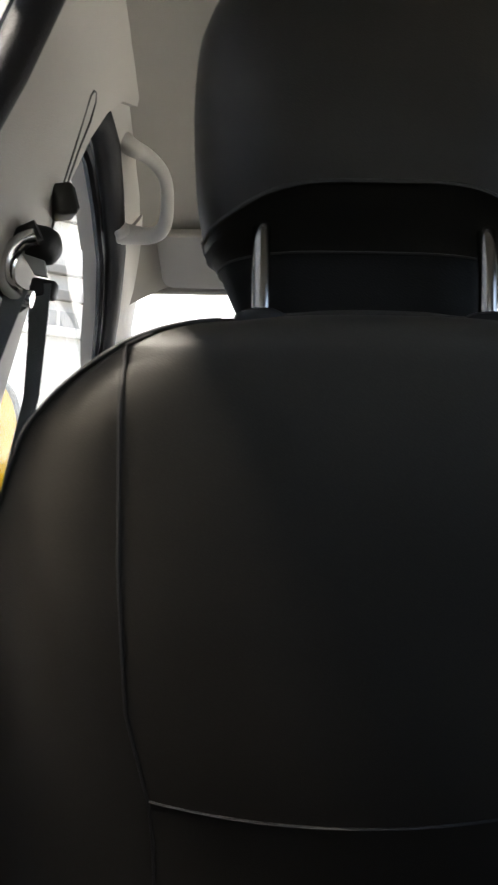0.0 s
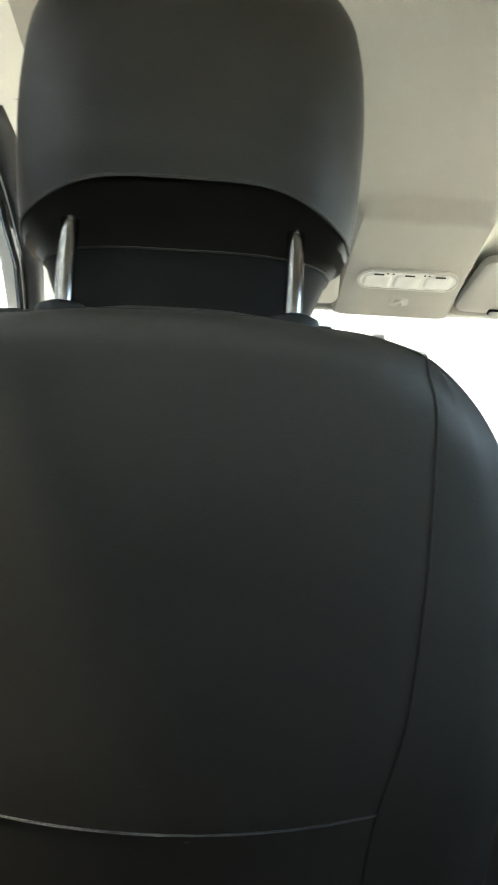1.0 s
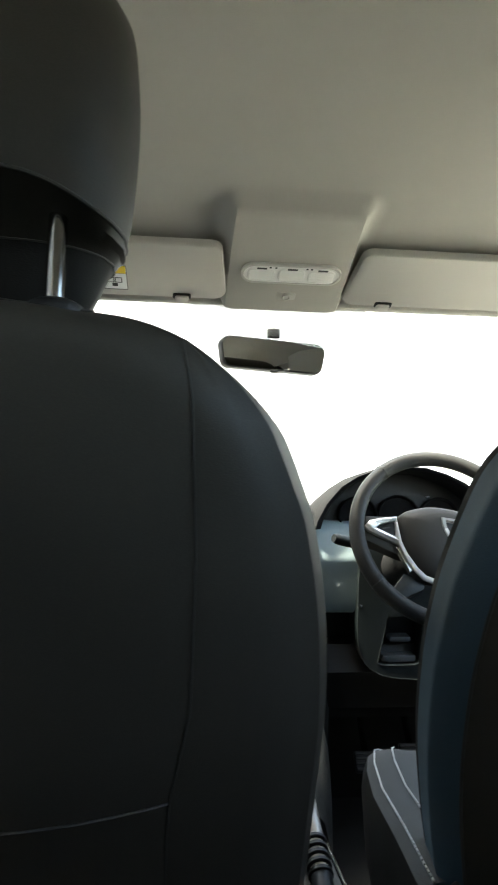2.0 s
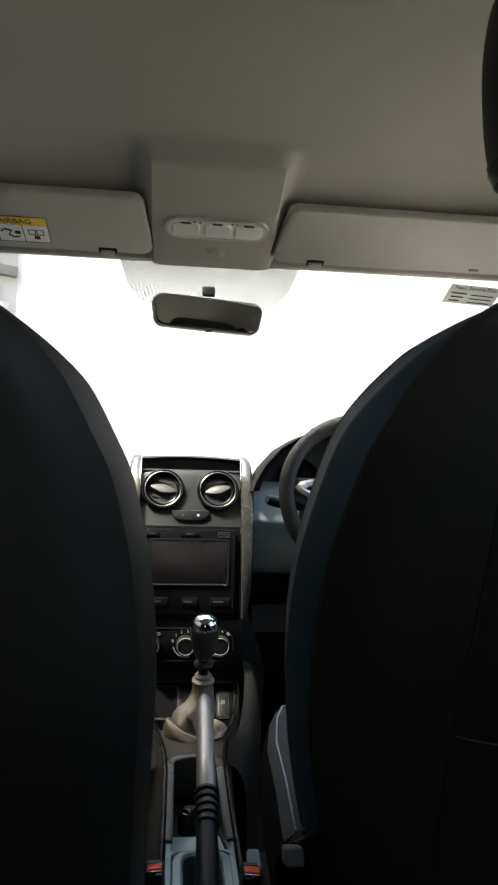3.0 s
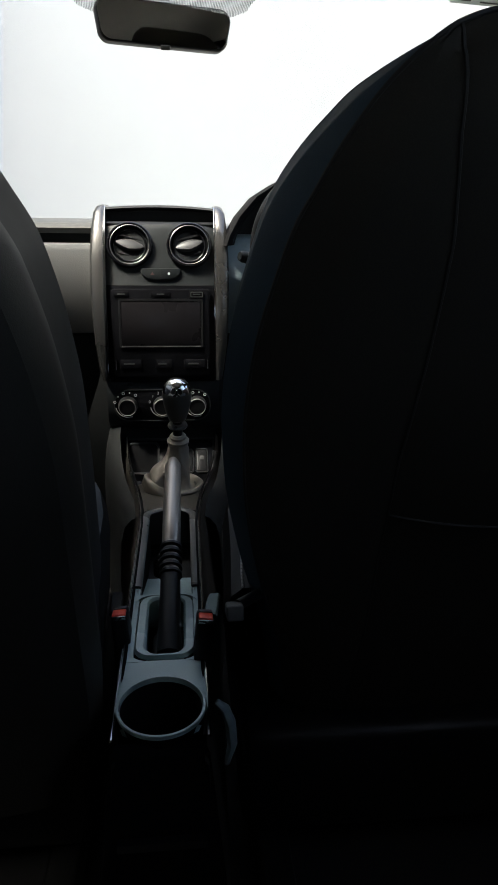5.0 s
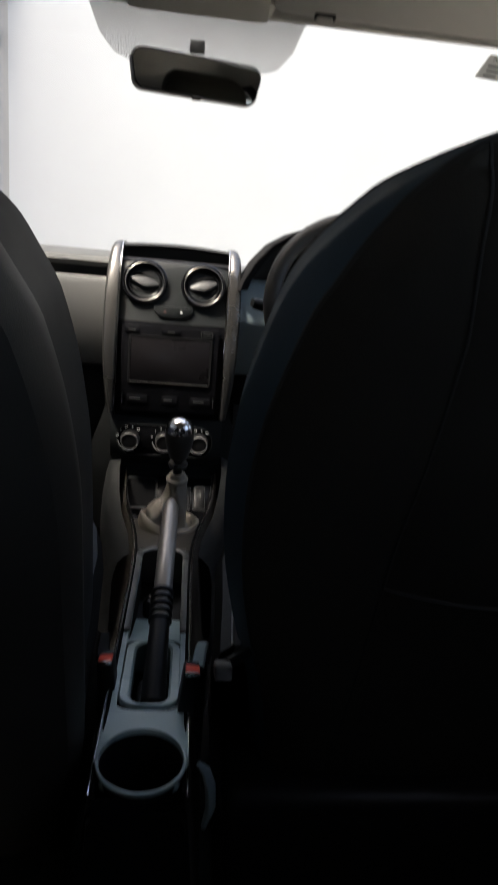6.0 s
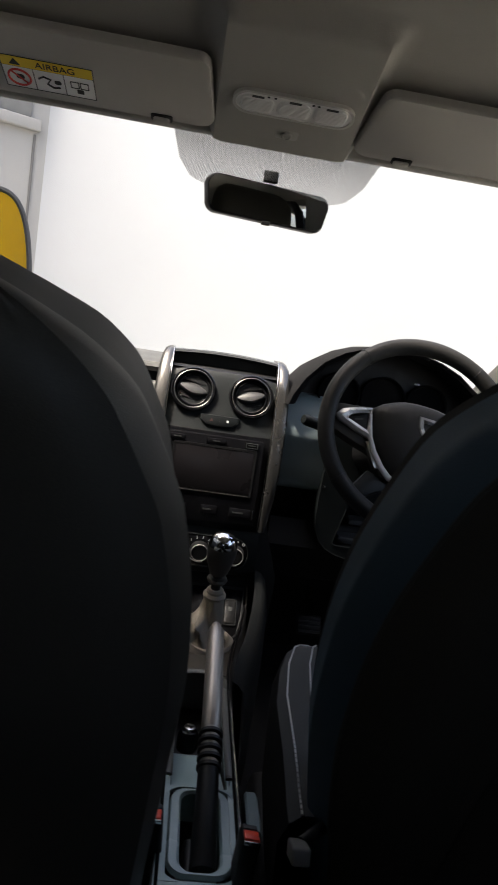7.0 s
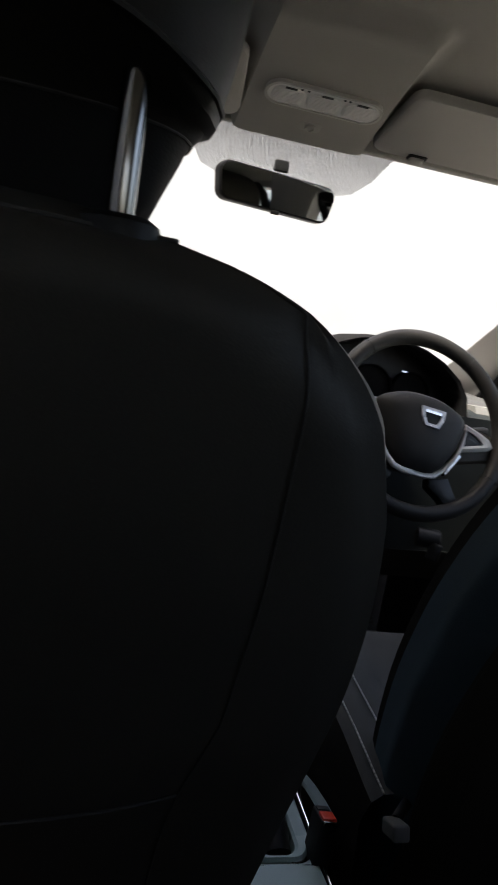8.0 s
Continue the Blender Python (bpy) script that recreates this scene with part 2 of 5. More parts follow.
    return Matrix.Translation(origin) @ Matrix((r, u, f)).transposed().to_4x4()


def lerp_table(table, v):
    for (a, x), (b, y) in zip(table, table[1:]):
        if v <= b:
            return x + (y - x) * max(0.0, min(1.0, (v - a) / (b - a)))
    return table[-1][1]


def curve_table(table, v):
    """Like lerp_table, with a smooth run through the rows."""
    v = max(table[0][0], min(table[-1][0], v))
    for i in range(len(table) - 1):
        (a, x), (b, y) = table[i], table[i + 1]
        if v <= b:
            (a0, x0), (b1, y1) = table[max(0, i - 1)], table[min(len(table) - 1, i + 2)]
            h, u = b - a, (v - a) / (b - a)
            s0, s1 = (y - x0) / (b - a0) * h, (y1 - x) / (b1 - a) * h
            return (2 * u ** 3 - 3 * u * u + 1) * x + (u ** 3 - 2 * u * u + u) * s0 + (3 * u * u - 2 * u ** 3) * y + (u ** 3 - u * u) * s1


def lettering(name, text, size, m, mat, parent, label=""):
    cu = bpy.data.curves.new(name, "FONT")
    cu.body, cu.size, cu.align_x, cu.align_y, cu.extrude = text, size, "CENTER", "CENTER", 0.0002
    tmp = bpy.data.objects.new("tmp", cu)
    scene.collection.objects.link(tmp)
    bpy.context.view_layer.update()
    me = bpy.data.meshes.new_from_object(tmp.evaluated_get(bpy.context.evaluated_depsgraph_get()))
    bpy.data.objects.remove(tmp)
    me.transform(m)
    me.materials.clear()
    me.materials.append(mat)
    ob = new(name, me)
    ob.parent = parent
    if label:
        tagged(ob, label)
    return ob


# ---- the place outside: ground, white walls with ledges ----
tagged(part("ground", box(-400, 400, -400, 400, -0.3, 0), CONCRETE), "dark grey tarmac yard ground", "ground", kind="structure")


def outside_walls():
    # West wall is added out of view to hold the sun off the car.
    tagged(part("wall_west", box(-2.75, -2.45, -14, 4.4, 0, 4.9), SHADEPAINT), "unseen yard wall that keeps the sun off the car", "wall", kind="structure")
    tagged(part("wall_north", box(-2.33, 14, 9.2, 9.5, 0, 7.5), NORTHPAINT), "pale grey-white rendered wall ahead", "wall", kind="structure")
    # the building's angled face, its shade put into the paint, with its ledges and a window strip
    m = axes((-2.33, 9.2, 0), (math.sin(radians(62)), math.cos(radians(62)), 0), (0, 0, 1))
    face = tagged(part("wall_northwest", moved(box(-12, 0, 0, 7.5, -0.3, 0), m), SHADEPAINT), "off-white building face in shade-darkened paint, with ledges and window strip", "wall", kind="structure")
    # Dark paint on these boxes stands for the shade under each ledge.
    for z0, z1, out in ((3.91, 4.05, 0.10), (4.27, 4.39, 0.10), (5.02, 5.15, 0.10)):
        part("ledge", moved(box(-12, -0.02, z0, z1, 0, out, 0.015), m), LEDGE, face, "ledge with soffit shade in its dark paint")
    part("window_sill", moved(box(-12, -0.10, 3.41, 3.55, 0, 0.09, 0.02), m), SHADEPAINT, face, "white window sill")
    part("window_strip", moved(box(-12, -0.22, 3.56, 3.77, 0, 0.03, 0.004), m), DARKSLOT, face, "dark window strip")
    for x in np.arange(-4.0, -0.25, 0.42):
        part("mullion", moved(box(x - 0.02, x + 0.02, 3.56, 3.77, 0.03, 0.05, 0.004), m), SHADEPAINT, face)
    part("panel_edge", moved(box(-0.17, -0.14, 0, 3.38, 0, 0.02, 0.004), m), LEDGE, face, "thin grey panel edge")


outside_walls()


def banner(x, y, w, h, yaw):
    t = thing("oval_banner", (x, y, 0), "yellow fabric pop-up banner with black rim", "banner", "banners by the wall")
    t.rotation_euler = (0, 0, radians(yaw))
    m = axes((0, 0, h / 2), (1, 0, 0), (0, 0, 1))
    def bow(v):
        return math.copysign(abs(v) ** (2 / 3), v)
    ell = [(w / 2 * bow(math.cos(a)), h / 2 * bow(math.sin(a))) for a in (2 * math.pi * k / 72 for k in range(72))]
    part("panel", slab([(p[0] * 0.985, p[1] * 0.985) for p in ell], 0.02, m, 0.004), YELLOW, t)
    part("rim", tube([m @ Vector((p[0], p[1], -0.01)) for p in ell], 0.016, 8, loop=True), INK, t, "black edge binding")
    for k in range(4):
        part("print_bar", slab(rrect(w * 0.42, 0.03, 0.008), 0.004, m @ Matrix.Translation((0.02 * (k % 2), 0.1 - 0.09 * k, 0.003))), INK, t)


banner(-1.29, 4.0, 0.48, 1.85, 8)
banner(-1.61, 3.2, 0.36, 1.74, 12)


# ---- the car's shell ----
def headliner_z(x, y):
    ax = abs(x)
    plane = 1.606 - (y - 1.167) * 0.34
    outer = lerp_table([(-2, 1.66), (0.3, 1.672), (0.75, 1.672), (0.95, 1.663), (1.06, 1.655), (1.155, 1.640), (1.165, 1.637)], y) if y < 1.165 else plane + 0.031
    inner = lerp_table([(-2, 1.66), (0.3, 1.672), (0.75, 1.672), (0.95, 1.663), (1.052, 1.655), (1.060, 1.653), (1.067, 1.646), (1.078, 1.632), (1.086, 1.627), (1.10, 1.6245), (1.165, 1.607)], y) if y < 1.165 else plane
    k = max(0.0, min(1.0, (ax - 0.105) / 0.022))
    k = k * k * (3 - 2 * k)
    z = inner + (outer - inner) * k
    rail = lerp_table([(-2, 0.60), (0.8, 0.60), (1.0, 0.618), (1.15, 0.64), (1.4, 0.66)], y)
    e = max(0.0, (ax - (rail - 0.17)) / 0.17)
    return z - 0.058 * e * e


def shell():
    ys = list(np.linspace(-1.0, 0.9, 16)) + list(np.linspace(0.95, 1.33, 40))
    us = np.linspace(-1, 1, 97)
    rows = []
    for y in ys:
        rail = lerp_table([(-2, 0.60), (0.8, 0.60), (1.0, 0.618), (1.15, 0.64), (1.4, 0.66)], y)
        rows.append([Vector((u * rail, y, headliner_z(u * rail, y))) for u in us])
    bm = loft(rows, closed=False)
    tagged(part("ceiling", bm, HEADLINER), "pale grey woven car headliner", "headliner", kind="structure")
    roof = loft([[Vector((u * 0.66, y, 1.735 - 0.05 * u * u - (max(0, y - 1.0) * 0.35))) for u in np.linspace(-1, 1, 9)] for y in (-1.05, 0, 1.0, 1.33)], closed=False)
    tagged(part("roof", roof, WALLPAINT), "white painted car roof skin", "roof", kind="structure")
    # header strip that closes the headliner to the windscreen
    tagged(part("trim", box(-0.655, 0.655, 1.328, 1.345, 1.560, 1.61, 0.004), VISOR), "windscreen header trim strip", "trim", kind="structure")
    for s, side in ((-1, "left"), (1, "right")):
        def ex(p, out=0.05):
            return Vector((s * (p[0] + out), p[1], p[2]))
        def pillar(name, a, b, mat, label, bulge=0.012):
            """A trim skin between the edge lines a and b, with thickness."""
            rows = []
            for p, q in zip(a, b):
                p, q = Vector(p), Vector(q)
                face = []
                for k in range(9):
                    u = k / 8
                    r = p.lerp(q, u)
                    r.x -= bulge * math.sin(math.pi * u) ** 0.6
                    face.append(Vector((s * r.x, r.y, r.z)))
                face += [ex(q), ex(p)]
                rows.append(face)
            return tagged(part(name, loft(rows), mat), label, "pillar trim", kind="structure")
        # B-pillar, A-pillar, cant rail, door panels, rear quarter
        rear_line = [(0.552, 0.54, 1.652), (0.563, 0.54, 1.610), (0.571, 0.54, 1.57), (0.579, 0.539, 1.528), (0.589, 0.537, 1.47), (0.612, 0.52, 1.39), (0.655, 0.49, 1.235), (0.70, 0.45, 1.06)]
        fold_line = [(0.538, 0.655, 1.656), (0.549, 0.645, 1.610), (0.558, 0.634, 1.57), (0.568, 0.624, 1.528), (0.582, 0.612, 1.47), (0.602, 0.590, 1.39), (0.642, 0.555, 1.235), (0.69, 0.52, 1.06)]
        front_line = [(0.549, 0.880, 1.652), (0.560, 0.800, 1.610), (0.569, 0.762, 1.572), (0.579, 0.735, 1.528), (0.592, 0.712, 1.47), (0.611, 0.700, 1.39), (0.648, 0.700, 1.235), (0.69, 0.70, 1.06)]
        rows = []
        for r, f, g in zip(rear_line, fold_line, front_line):
            r, f, g = Vector(r), Vector(f), Vector(g)
            soft = [r, r.lerp(f, 0.5), r.lerp(f, 0.85), (r.lerp(f, 0.92) + f.lerp(g, 0.08)) / 2, f.lerp(g, 0.12), f.lerp(g, 0.4), f.lerp(g, 0.7), f.lerp(g, 0.94), g + Vector((0.003, 0.004, 0)), g + Vector((0.016, 0.006, 0))]
            rows.append([Vector((s * q.x, q.y, q.z)) for q in soft] + [ex(g), ex(r)])
        tagged(part("trim", loft(rows), TRIM), "pale plastic centre pillar trim with belt slot", "pillar trim", kind="structure")
        pillar("trim", [(0.622, 1.08, 1.556), (0.655, 1.24, 1.512), (0.697, 1.4, 1.482), (0.74, 1.6, 1.385), (0.775, 1.85, 1.22), (0.79, 2.1, 1.10)],
               [(0.585, 1.12, 1.625), (0.622, 1.34, 1.574), (0.653, 1.45, 1.522), (0.675, 1.65, 1.40), (0.69, 1.9, 1.27), (0.70, 2.15, 1.14)], TRIM, "pale plastic windscreen pillar trim", 0.008)
        pillar("trim", [(0.60, -1.0, 1.60), (0.60, 0.0, 1.612), (0.594, 0.5, 1.605), (0.578, 0.76, 1.586), (0.592, 0.87, 1.580), (0.606, 0.96, 1.570), (0.628, 1.10, 1.550)],
               [(0.592, -1.0, 1.62), (0.592, 0.0, 1.626), (0.580, 0.5, 1.632), (0.556, 0.76, 1.646), (0.562, 0.87, 1.643), (0.570, 0.96, 1.637), (0.588, 1.13, 1.620)], TRIM, "pale plastic side roof rail trim", 0.002)
        # Quarter trim, out of view, reaches forward to narrow the window light.
        pillar("trim", [(0.60, -1.0, 1.60), (0.64, -1.0, 1.40), (0.70, -1.0, 1.05)], [(0.60, -0.10, 1.605), (0.645, -0.20, 1.40), (0.70, -0.30, 1.05)], TRIM, "unseen rear quarter trim drawn forward to block window light", 0.01)
        tagged(part("door_1" if s < 0 else "door_2", box(*sorted((s * 0.70, s * 0.76)), 0.70, 2.1, 0.32, 1.07, 0.02), DASH), "dark grained front door inner panel", "car door", kind="structure")
        # Rear doors, out of view: high black sills cut light on the seat backs.
        tagged(part("door_3" if s < 0 else "door_4", box(*sorted((s * 0.70, s * 0.76)), -1.0, 0.47, 0.32, 1.30, 0.02), BLACK), "unseen rear door inner panel with high light-blocking sill", "car door", kind="structure")
        tagged(part("trim", box(*sorted((s * 0.69, s * 0.76)), 0.47, 0.70, 0.32, 1.06, 0.01), TRIM), "lower centre pillar trim", "pillar trim", kind="structure")
        # windows
        for nm, seal, glass in (("window_2" if s < 0 else "window_3",
                                 [(0.76, 0.76, 1.09), (0.720, 0.765, 1.36), (0.655, 0.765, 1.50), (0.600, 0.770, 1.574), (0.578, 0.790, 1.590), (0.578, 0.85, 1.584), (0.590, 0.95, 1.572), (0.612, 1.10, 1.548), (0.645, 1.25, 1.503), (0.682, 1.4, 1.474), (0.74, 1.6, 1.37), (0.77, 1.85, 1.20), (0.775, 2.0, 1.10)],
                                 [(0.70, 0.72, 1.06), (0.62, 0.81, 1.60), (0.65, 1.15, 1.60), (0.72, 1.4, 1.50), (0.75, 1.6, 1.38), (0.775, 2.05, 1.06)]),
                                ("window_4" if s < 0 else "window_5",
                                 [(0.655, 0.480, 1.235), (0.612, 0.515, 1.37), (0.580, 0.527, 1.455), (0.552, 0.530, 1.531), (0.545, 0.515, 1.575), (0.550, 0.460, 1.600), (0.575, 0.2, 1.612), (0.602, -0.24, 1.60), (0.645, -0.39, 1.40), (0.69, -0.46, 1.235)],
                                 [(0.68, 0.54, 1.21), (0.62, 0.64, 1.60), (0.62, -0.24, 1.60), (0.68, -0.45, 1.21)])):
            w = thing(nm, label="car door window with black rubber seal", category="car window", kind="structure")
            fine = []
            for p, q in zip(seal, seal[1:]):
                fine += [Vector(p).lerp(Vector(q), k / 4) for k in range(4)]
            fine.append(Vector(seal[-1]))
            part("seal", tube([(s * (p.x + 0.012), p.y, p.z) for p in fine], 0.0165 if nm in ("window_2", "window_3") else 0.0145, 12), RUBBER, w, "black rubber door seal")
            part("seal_lip", tube([(s * (p.x + 0.034), p.y + 0.004, p.z - 0.018) for p in fine], 0.008, 8), PIANO, w, "glossy outer seal lip")
            inner = [Vector((s * (p[0] + 0.035), p[1], p[2])) for p in glass]
            bm = bmesh.new()
            va = [bm.verts.new(p) for p in inner]
            vb = [bm.verts.new(p + Vector((s * 0.004, 0, 0))) for p in inner]
            bm.faces.new(va)
            bm.faces.new(vb[::-1])
            for i in range(len(va)):
                j = (i + 1) % len(va)
                bm.faces.new((va[i], va[j], vb[j], vb[i]))
            if nm in ("window_4", "window_5"):
                part("pane", bm, PRIVACY, w, "dark privacy glass", smooth=False)
            else:
                g = part("pane", bm, GLASS, w, smooth=False)
                g.visible_shadow = False
    # floor and bulkheads
    tagged(part("floor", box(-0.76, 0.76, -1.0, 2.15, 0.28, 0.34), CARPET), "dark carpeted car floor", "carpet", kind="structure")
    tagged(part("bulkhead", box(-0.78, 0.78, 2.12, 2.2, 0.3, 1.10), CARPET), "dark carpeted front bulkhead", "bulkhead", kind="structure")
    back = thing("wall_south", label="tailgate inner trim round the rear window", category="tailgate", kind="structure")
    part("lower_panel", box(-0.72, 0.72, -1.06, -1.0, 0.3, 1.17, 0.01), DASH, back)
    part("upper_panel", box(-0.66, 0.66, -1.06, -1.0, 1.585, 1.68, 0.01), TRIM, back)
    for s in (-1, 1):
        part("side_panel", box(*sorted((s * 0.58, s * 0.72)), -1.06, -1.0, 1.15, 1.60, 0.01), TRIM, back)
    rear = thing("window_6", label="clear tailgate window in pale trim", category="car window", kind="structure")
    part("pane", box(-0.59, 0.59, -1.035, -1.030, 1.16, 1.595), REARGLASS, rear, smooth=False)
    # Bench is assumed; its height and black skin keep light off the seat backs.
    bench = thing("rear_bench", (0, 0, 0), "assumed black rear bench that holds light off the seat backs", "bench seat")
    part("cushion", box(-0.66, 0.66, -0.22, 0.26, 0.34, 0.69, 0.06), LEATHER_DARK, bench, "black seat cushion")
    part("backrest", moved(box(-0.66, 0.66, -0.07, 0.07, 0.0, 0.71, 0.05), pose(0, -0.27, 0.62, 20, 0, 0)), LEATHER_DARK, bench)
    for x in (-0.36, 0.36):
        part("head_restraint", box(x - 0.12, x + 0.12, -0.60, -0.50, 1.25, 1.36, 0.035), LEATHER_DARK, bench)


shell()


# ---- windscreen, ceramic dots, sticker, mirror ----
def glass_z(y):
    return 1.565 - (y - 1.33) * 0.454


def windscreen():
    w = thing("window_1", label="clear windscreen with dotted ceramic band", category="windscreen", kind="structure")
    rows = [[Vector((u * (0.66 + 0.05 * k), 1.33 + 0.87 * k, glass_z(1.33 + 0.87 * k) + dz)) for u in np.linspace(-1, 1, 13)] for k in np.linspace(0, 1, 9) for dz in (0.0,)]
    g = part("pane", loft(rows, closed=False), GLASS, w)
    g.visible_shadow = False
    bm = bmesh.new()
    pitch = 0.0027
    y, r = 1.334, 0
    while y < 1.457:
        k = (y - 1.352) / 0.108
        half = lerp_table([(1.33, 0.174), (1.40, 0.162), (1.42, 0.152), (1.44, 0.142), (1.4525, 0.118), (1.46, 0.08)], y)
        size = 0.00133 - 0.00030 * min(1.0, max(0.0, k))
        x = -half + (pitch / 2 if r % 2 else 0)
        while x < half:
            c = Vector((x, y, glass_z(y) - 0.0012))
            vs = [bm.verts.new(c + Vector((size * math.cos(a), size * math.sin(a) * 0.91, -0.454 * size * math.sin(a) * 0.91))) for a in (math.pi / 3 * i for i in range(6))]
            bm.faces.new(vs)
            x += pitch
        y += pitch * 0.80
        r += 1
    tagged(part("dot_band", bm, FRIT, w, "fine grey ceramic dots", smooth=False), kind="stuff")


windscreen()


def service_sticker():
    t = thing("service_sticker", (0.543, 1.38, glass_z(1.38) - 0.0015), "small grey-white service reminder sticker on the windscreen", "sticker")
    m = axes((0, 0, 0), (1, 0.06, -0.03), (0, -1, 0.454))
    part("sheet", slab(rrect(0.112, 0.056, 0.003), 0.0006, m), STICKER, t)
    lettering("heading", "Next Service Due", 0.0125, m @ Matrix.Translation((0, 0.019, 0.0005)), INK, t)
    for k, (x, w) in enumerate(((-0.03, 0.034), (-0.03, 0.028), (-0.032, 0.024))):
        part("print_bar", slab(rrect(w, 0.004, 0.001), 0.0004, m @ Matrix.Translation((x, 0.003 - 0.011 * k, 0.0006))), GREYINK, t)
        part("print_bar", slab(rrect(0.05, 0.003, 0.001), 0.0004, m @ Matrix.Translation((0.022, 0.001 - 0.011 * k, 0.0006))), GREYINK, t)


service_sticker()


def rear_view_mirror():
    t = thing("rear_view_mirror", (0.003, 1.43, 1.488), "black framed interior mirror on the windscreen", "mirror")
    n = Vector((0.19, -0.98, -0.055)).normalized()
    right = Vector((0.98, 0.19, -0.012))
    m = axes((0, 0, 0), right, n.cross(right))
    out = [(p[0] * (1 + 0.02 * math.copysign(1, p[1])), p[1]) for p in rrect(0.228, 0.066, 0.02, 6)]
    part("housing", slab(out, 0.026, m, 0.006), BLACK, t)
    inn = [(p[0] * 0.965, p[1] * 0.90) for p in out]
    part("mirror_glass", slab(inn, 0.002, m @ Matrix.Translation((0, 0, 0.0015))), MIRROR, t, "silvered mirror glass", smooth=False)
    part("stem", tube([m @ Vector((0.0, 0.012, -0.024)), (0.0, 0.022, 0.030), (0, 0.03, 0.030)], 0.011, 10), BLACK, t)
    part("mount", moved(box(-0.013, 0.013, -0.006, 0.006, -0.008, 0.012, 0.003), pose(-0.003, -0.006, 0.042)), BLACK, t)
    part("dip_tab", moved(box(-0.008, 0.008, -0.003, 0.004, -0.003, 0.004, 0.0015), pose(0.0, 0.002, -0.035)), BLACK, t)


rear_view_mirror()


# ---- on the headliner ----
def visor_frame(x, y):
    return axes((x, y, 1.606 - (y - 1.167) * 0.34), (1, 0, 0), (0, -1, 0.34))


def sun_visor(s):
    t = thing("sun_visor", (0, 0, 0), "pale grey vinyl sun visor folded against the headliner", "sun visor", "sun visors")
    w, h = 0.45, 0.142
    m = visor_frame(s * (0.121 + w / 2) + (0.004 if s > 0 else 0), 1.167 + h / 2 * 0.947)
    out = rrect(w, h, 0.02, 6)
    # the inner bottom corner runs out slightly
    out = [(p[0] + (-s * 0.012 if p[0] * -s > 0.15 and p[1] < 0 else 0), p[1]) for p in out]
    part("pad", slab(out, 0.016, m @ Matrix.Translation((0, 0, 0.003)), 0.006), VISOR, t)
    part("clip_pocket", slab(rrect(0.034, 0.016, 0.004), 0.003, m @ Matrix.Translation((-s * (w / 2 - 0.070), -h / 2 + 0.006, 0.0045)), 0.001), BLACK, t, "dark clip pocket")
    part("clip", slab(rrect(0.026, 0.014, 0.005), 0.012, m @ Matrix.Translation((-s * (w / 2 - 0.070), -h / 2 + 0.002, 0.009)), 0.003), VISOR, t, "pale plastic visor clip")
    part("hinge", tube([m @ Vector((s * 0.16, h / 2 - 0.006, -0.004)), m @ Vector((s * 0.222, h / 2 - 0.006, -0.004))], 0.006, 8), TRIM, t)
    if s > 0:
        part("seam_notch", slab(rrect(0.02, 0.006, 0.002), 0.003, m @ Matrix.Translation((0.155, -h / 2 + 0.012, 0.0045)), 0.001), DASH_GREY, t)
    return t, m


sun_visor(1)
visor, vm = sun_visor(-1)
tagged(visor, "pale vinyl sun visor with yellow and white airbag label")


def airbag_label():
    w, h = 0.132, 0.064
    m = vm @ Matrix.Translation((0.0 - 0.010, -0.020, 0.0036))
    base = part("warning_label", slab(rrect(w, h, 0.002), 0.0006, m), WHITE, visor, "white airbag warning label")
    part("label_band", slab(rrect(w - 0.002, 0.019, 0.001), 0.0006, m @ Matrix.Translation((0, h / 2 - 0.0105, 0.0006))), YELLOWINK, base, "yellow heading band")
    lettering("heading", "AIRBAG", 0.0165, m @ Matrix.Translation((0.012, h / 2 - 0.011, 0.001)), INK, base)
    part("warning_triangle", slab([(-0.008, -0.006), (0.008, -0.006), (0, 0.007)], 0.0004, m @ Matrix.Translation((-0.046, h / 2 - 0.0105, 0.0009))), INK, base)
    z = 0.0005
    for x in (-w / 2, -0.022, 0.022, w / 2):
        part("rule", slab(rrect(0.0012, h, 0.0003), 0.0004, m @ Matrix.Translation((x, 0, z))), INK, base)
    for y in (-h / 2, h / 2 - 0.020, h / 2):
        part("rule", slab(rrect(w, 0.0012, 0.0003), 0.0004, m @ Matrix.Translation((0, y, z))), INK, base)
    c = m @ Matrix.Translation((-0.044, -0.010, 0.0008))
    part("ban_ring", tube([c @ Vector((0.016 * math.cos(a), 0.016 * math.sin(a), 0)) for a in (2 * math.pi * k / 28 for k in range(28))], 0.0016, 6, loop=True), REDINK, base, "red prohibition ring")
    part("ban_bar", slab(rrect(0.030, 0.003, 0.001), 0.0004, c @ Matrix.Rotation(radians(-45), 4, "Z")), REDINK, base)
    part("pictogram", slab(rrect(0.012, 0.010, 0.004), 0.0004, c @ Matrix.Translation((0.001, 0.001, -0.0004))), INK, base)
    d = m @ Matrix.Translation((0.0, -0.010, 0.0008))
    part("pictogram", tube([d @ Vector(p) for p in ((-0.016, 0.004, 0), (-0.008, 0.010, 0), (0.002, 0.006, 0), (-0.004, -0.004, 0), (0.004, -0.010, 0), (0.014, -0.008, 0))], 0.0014, 6), INK, base)
    part("pictogram", slab(rrect(0.010, 0.008, 0.003), 0.0004, d @ Matrix.Translation((0.012, 0.002, 0))), INK, base)
    e = m @ Matrix.Translation((0.044, -0.008, 0.0008))
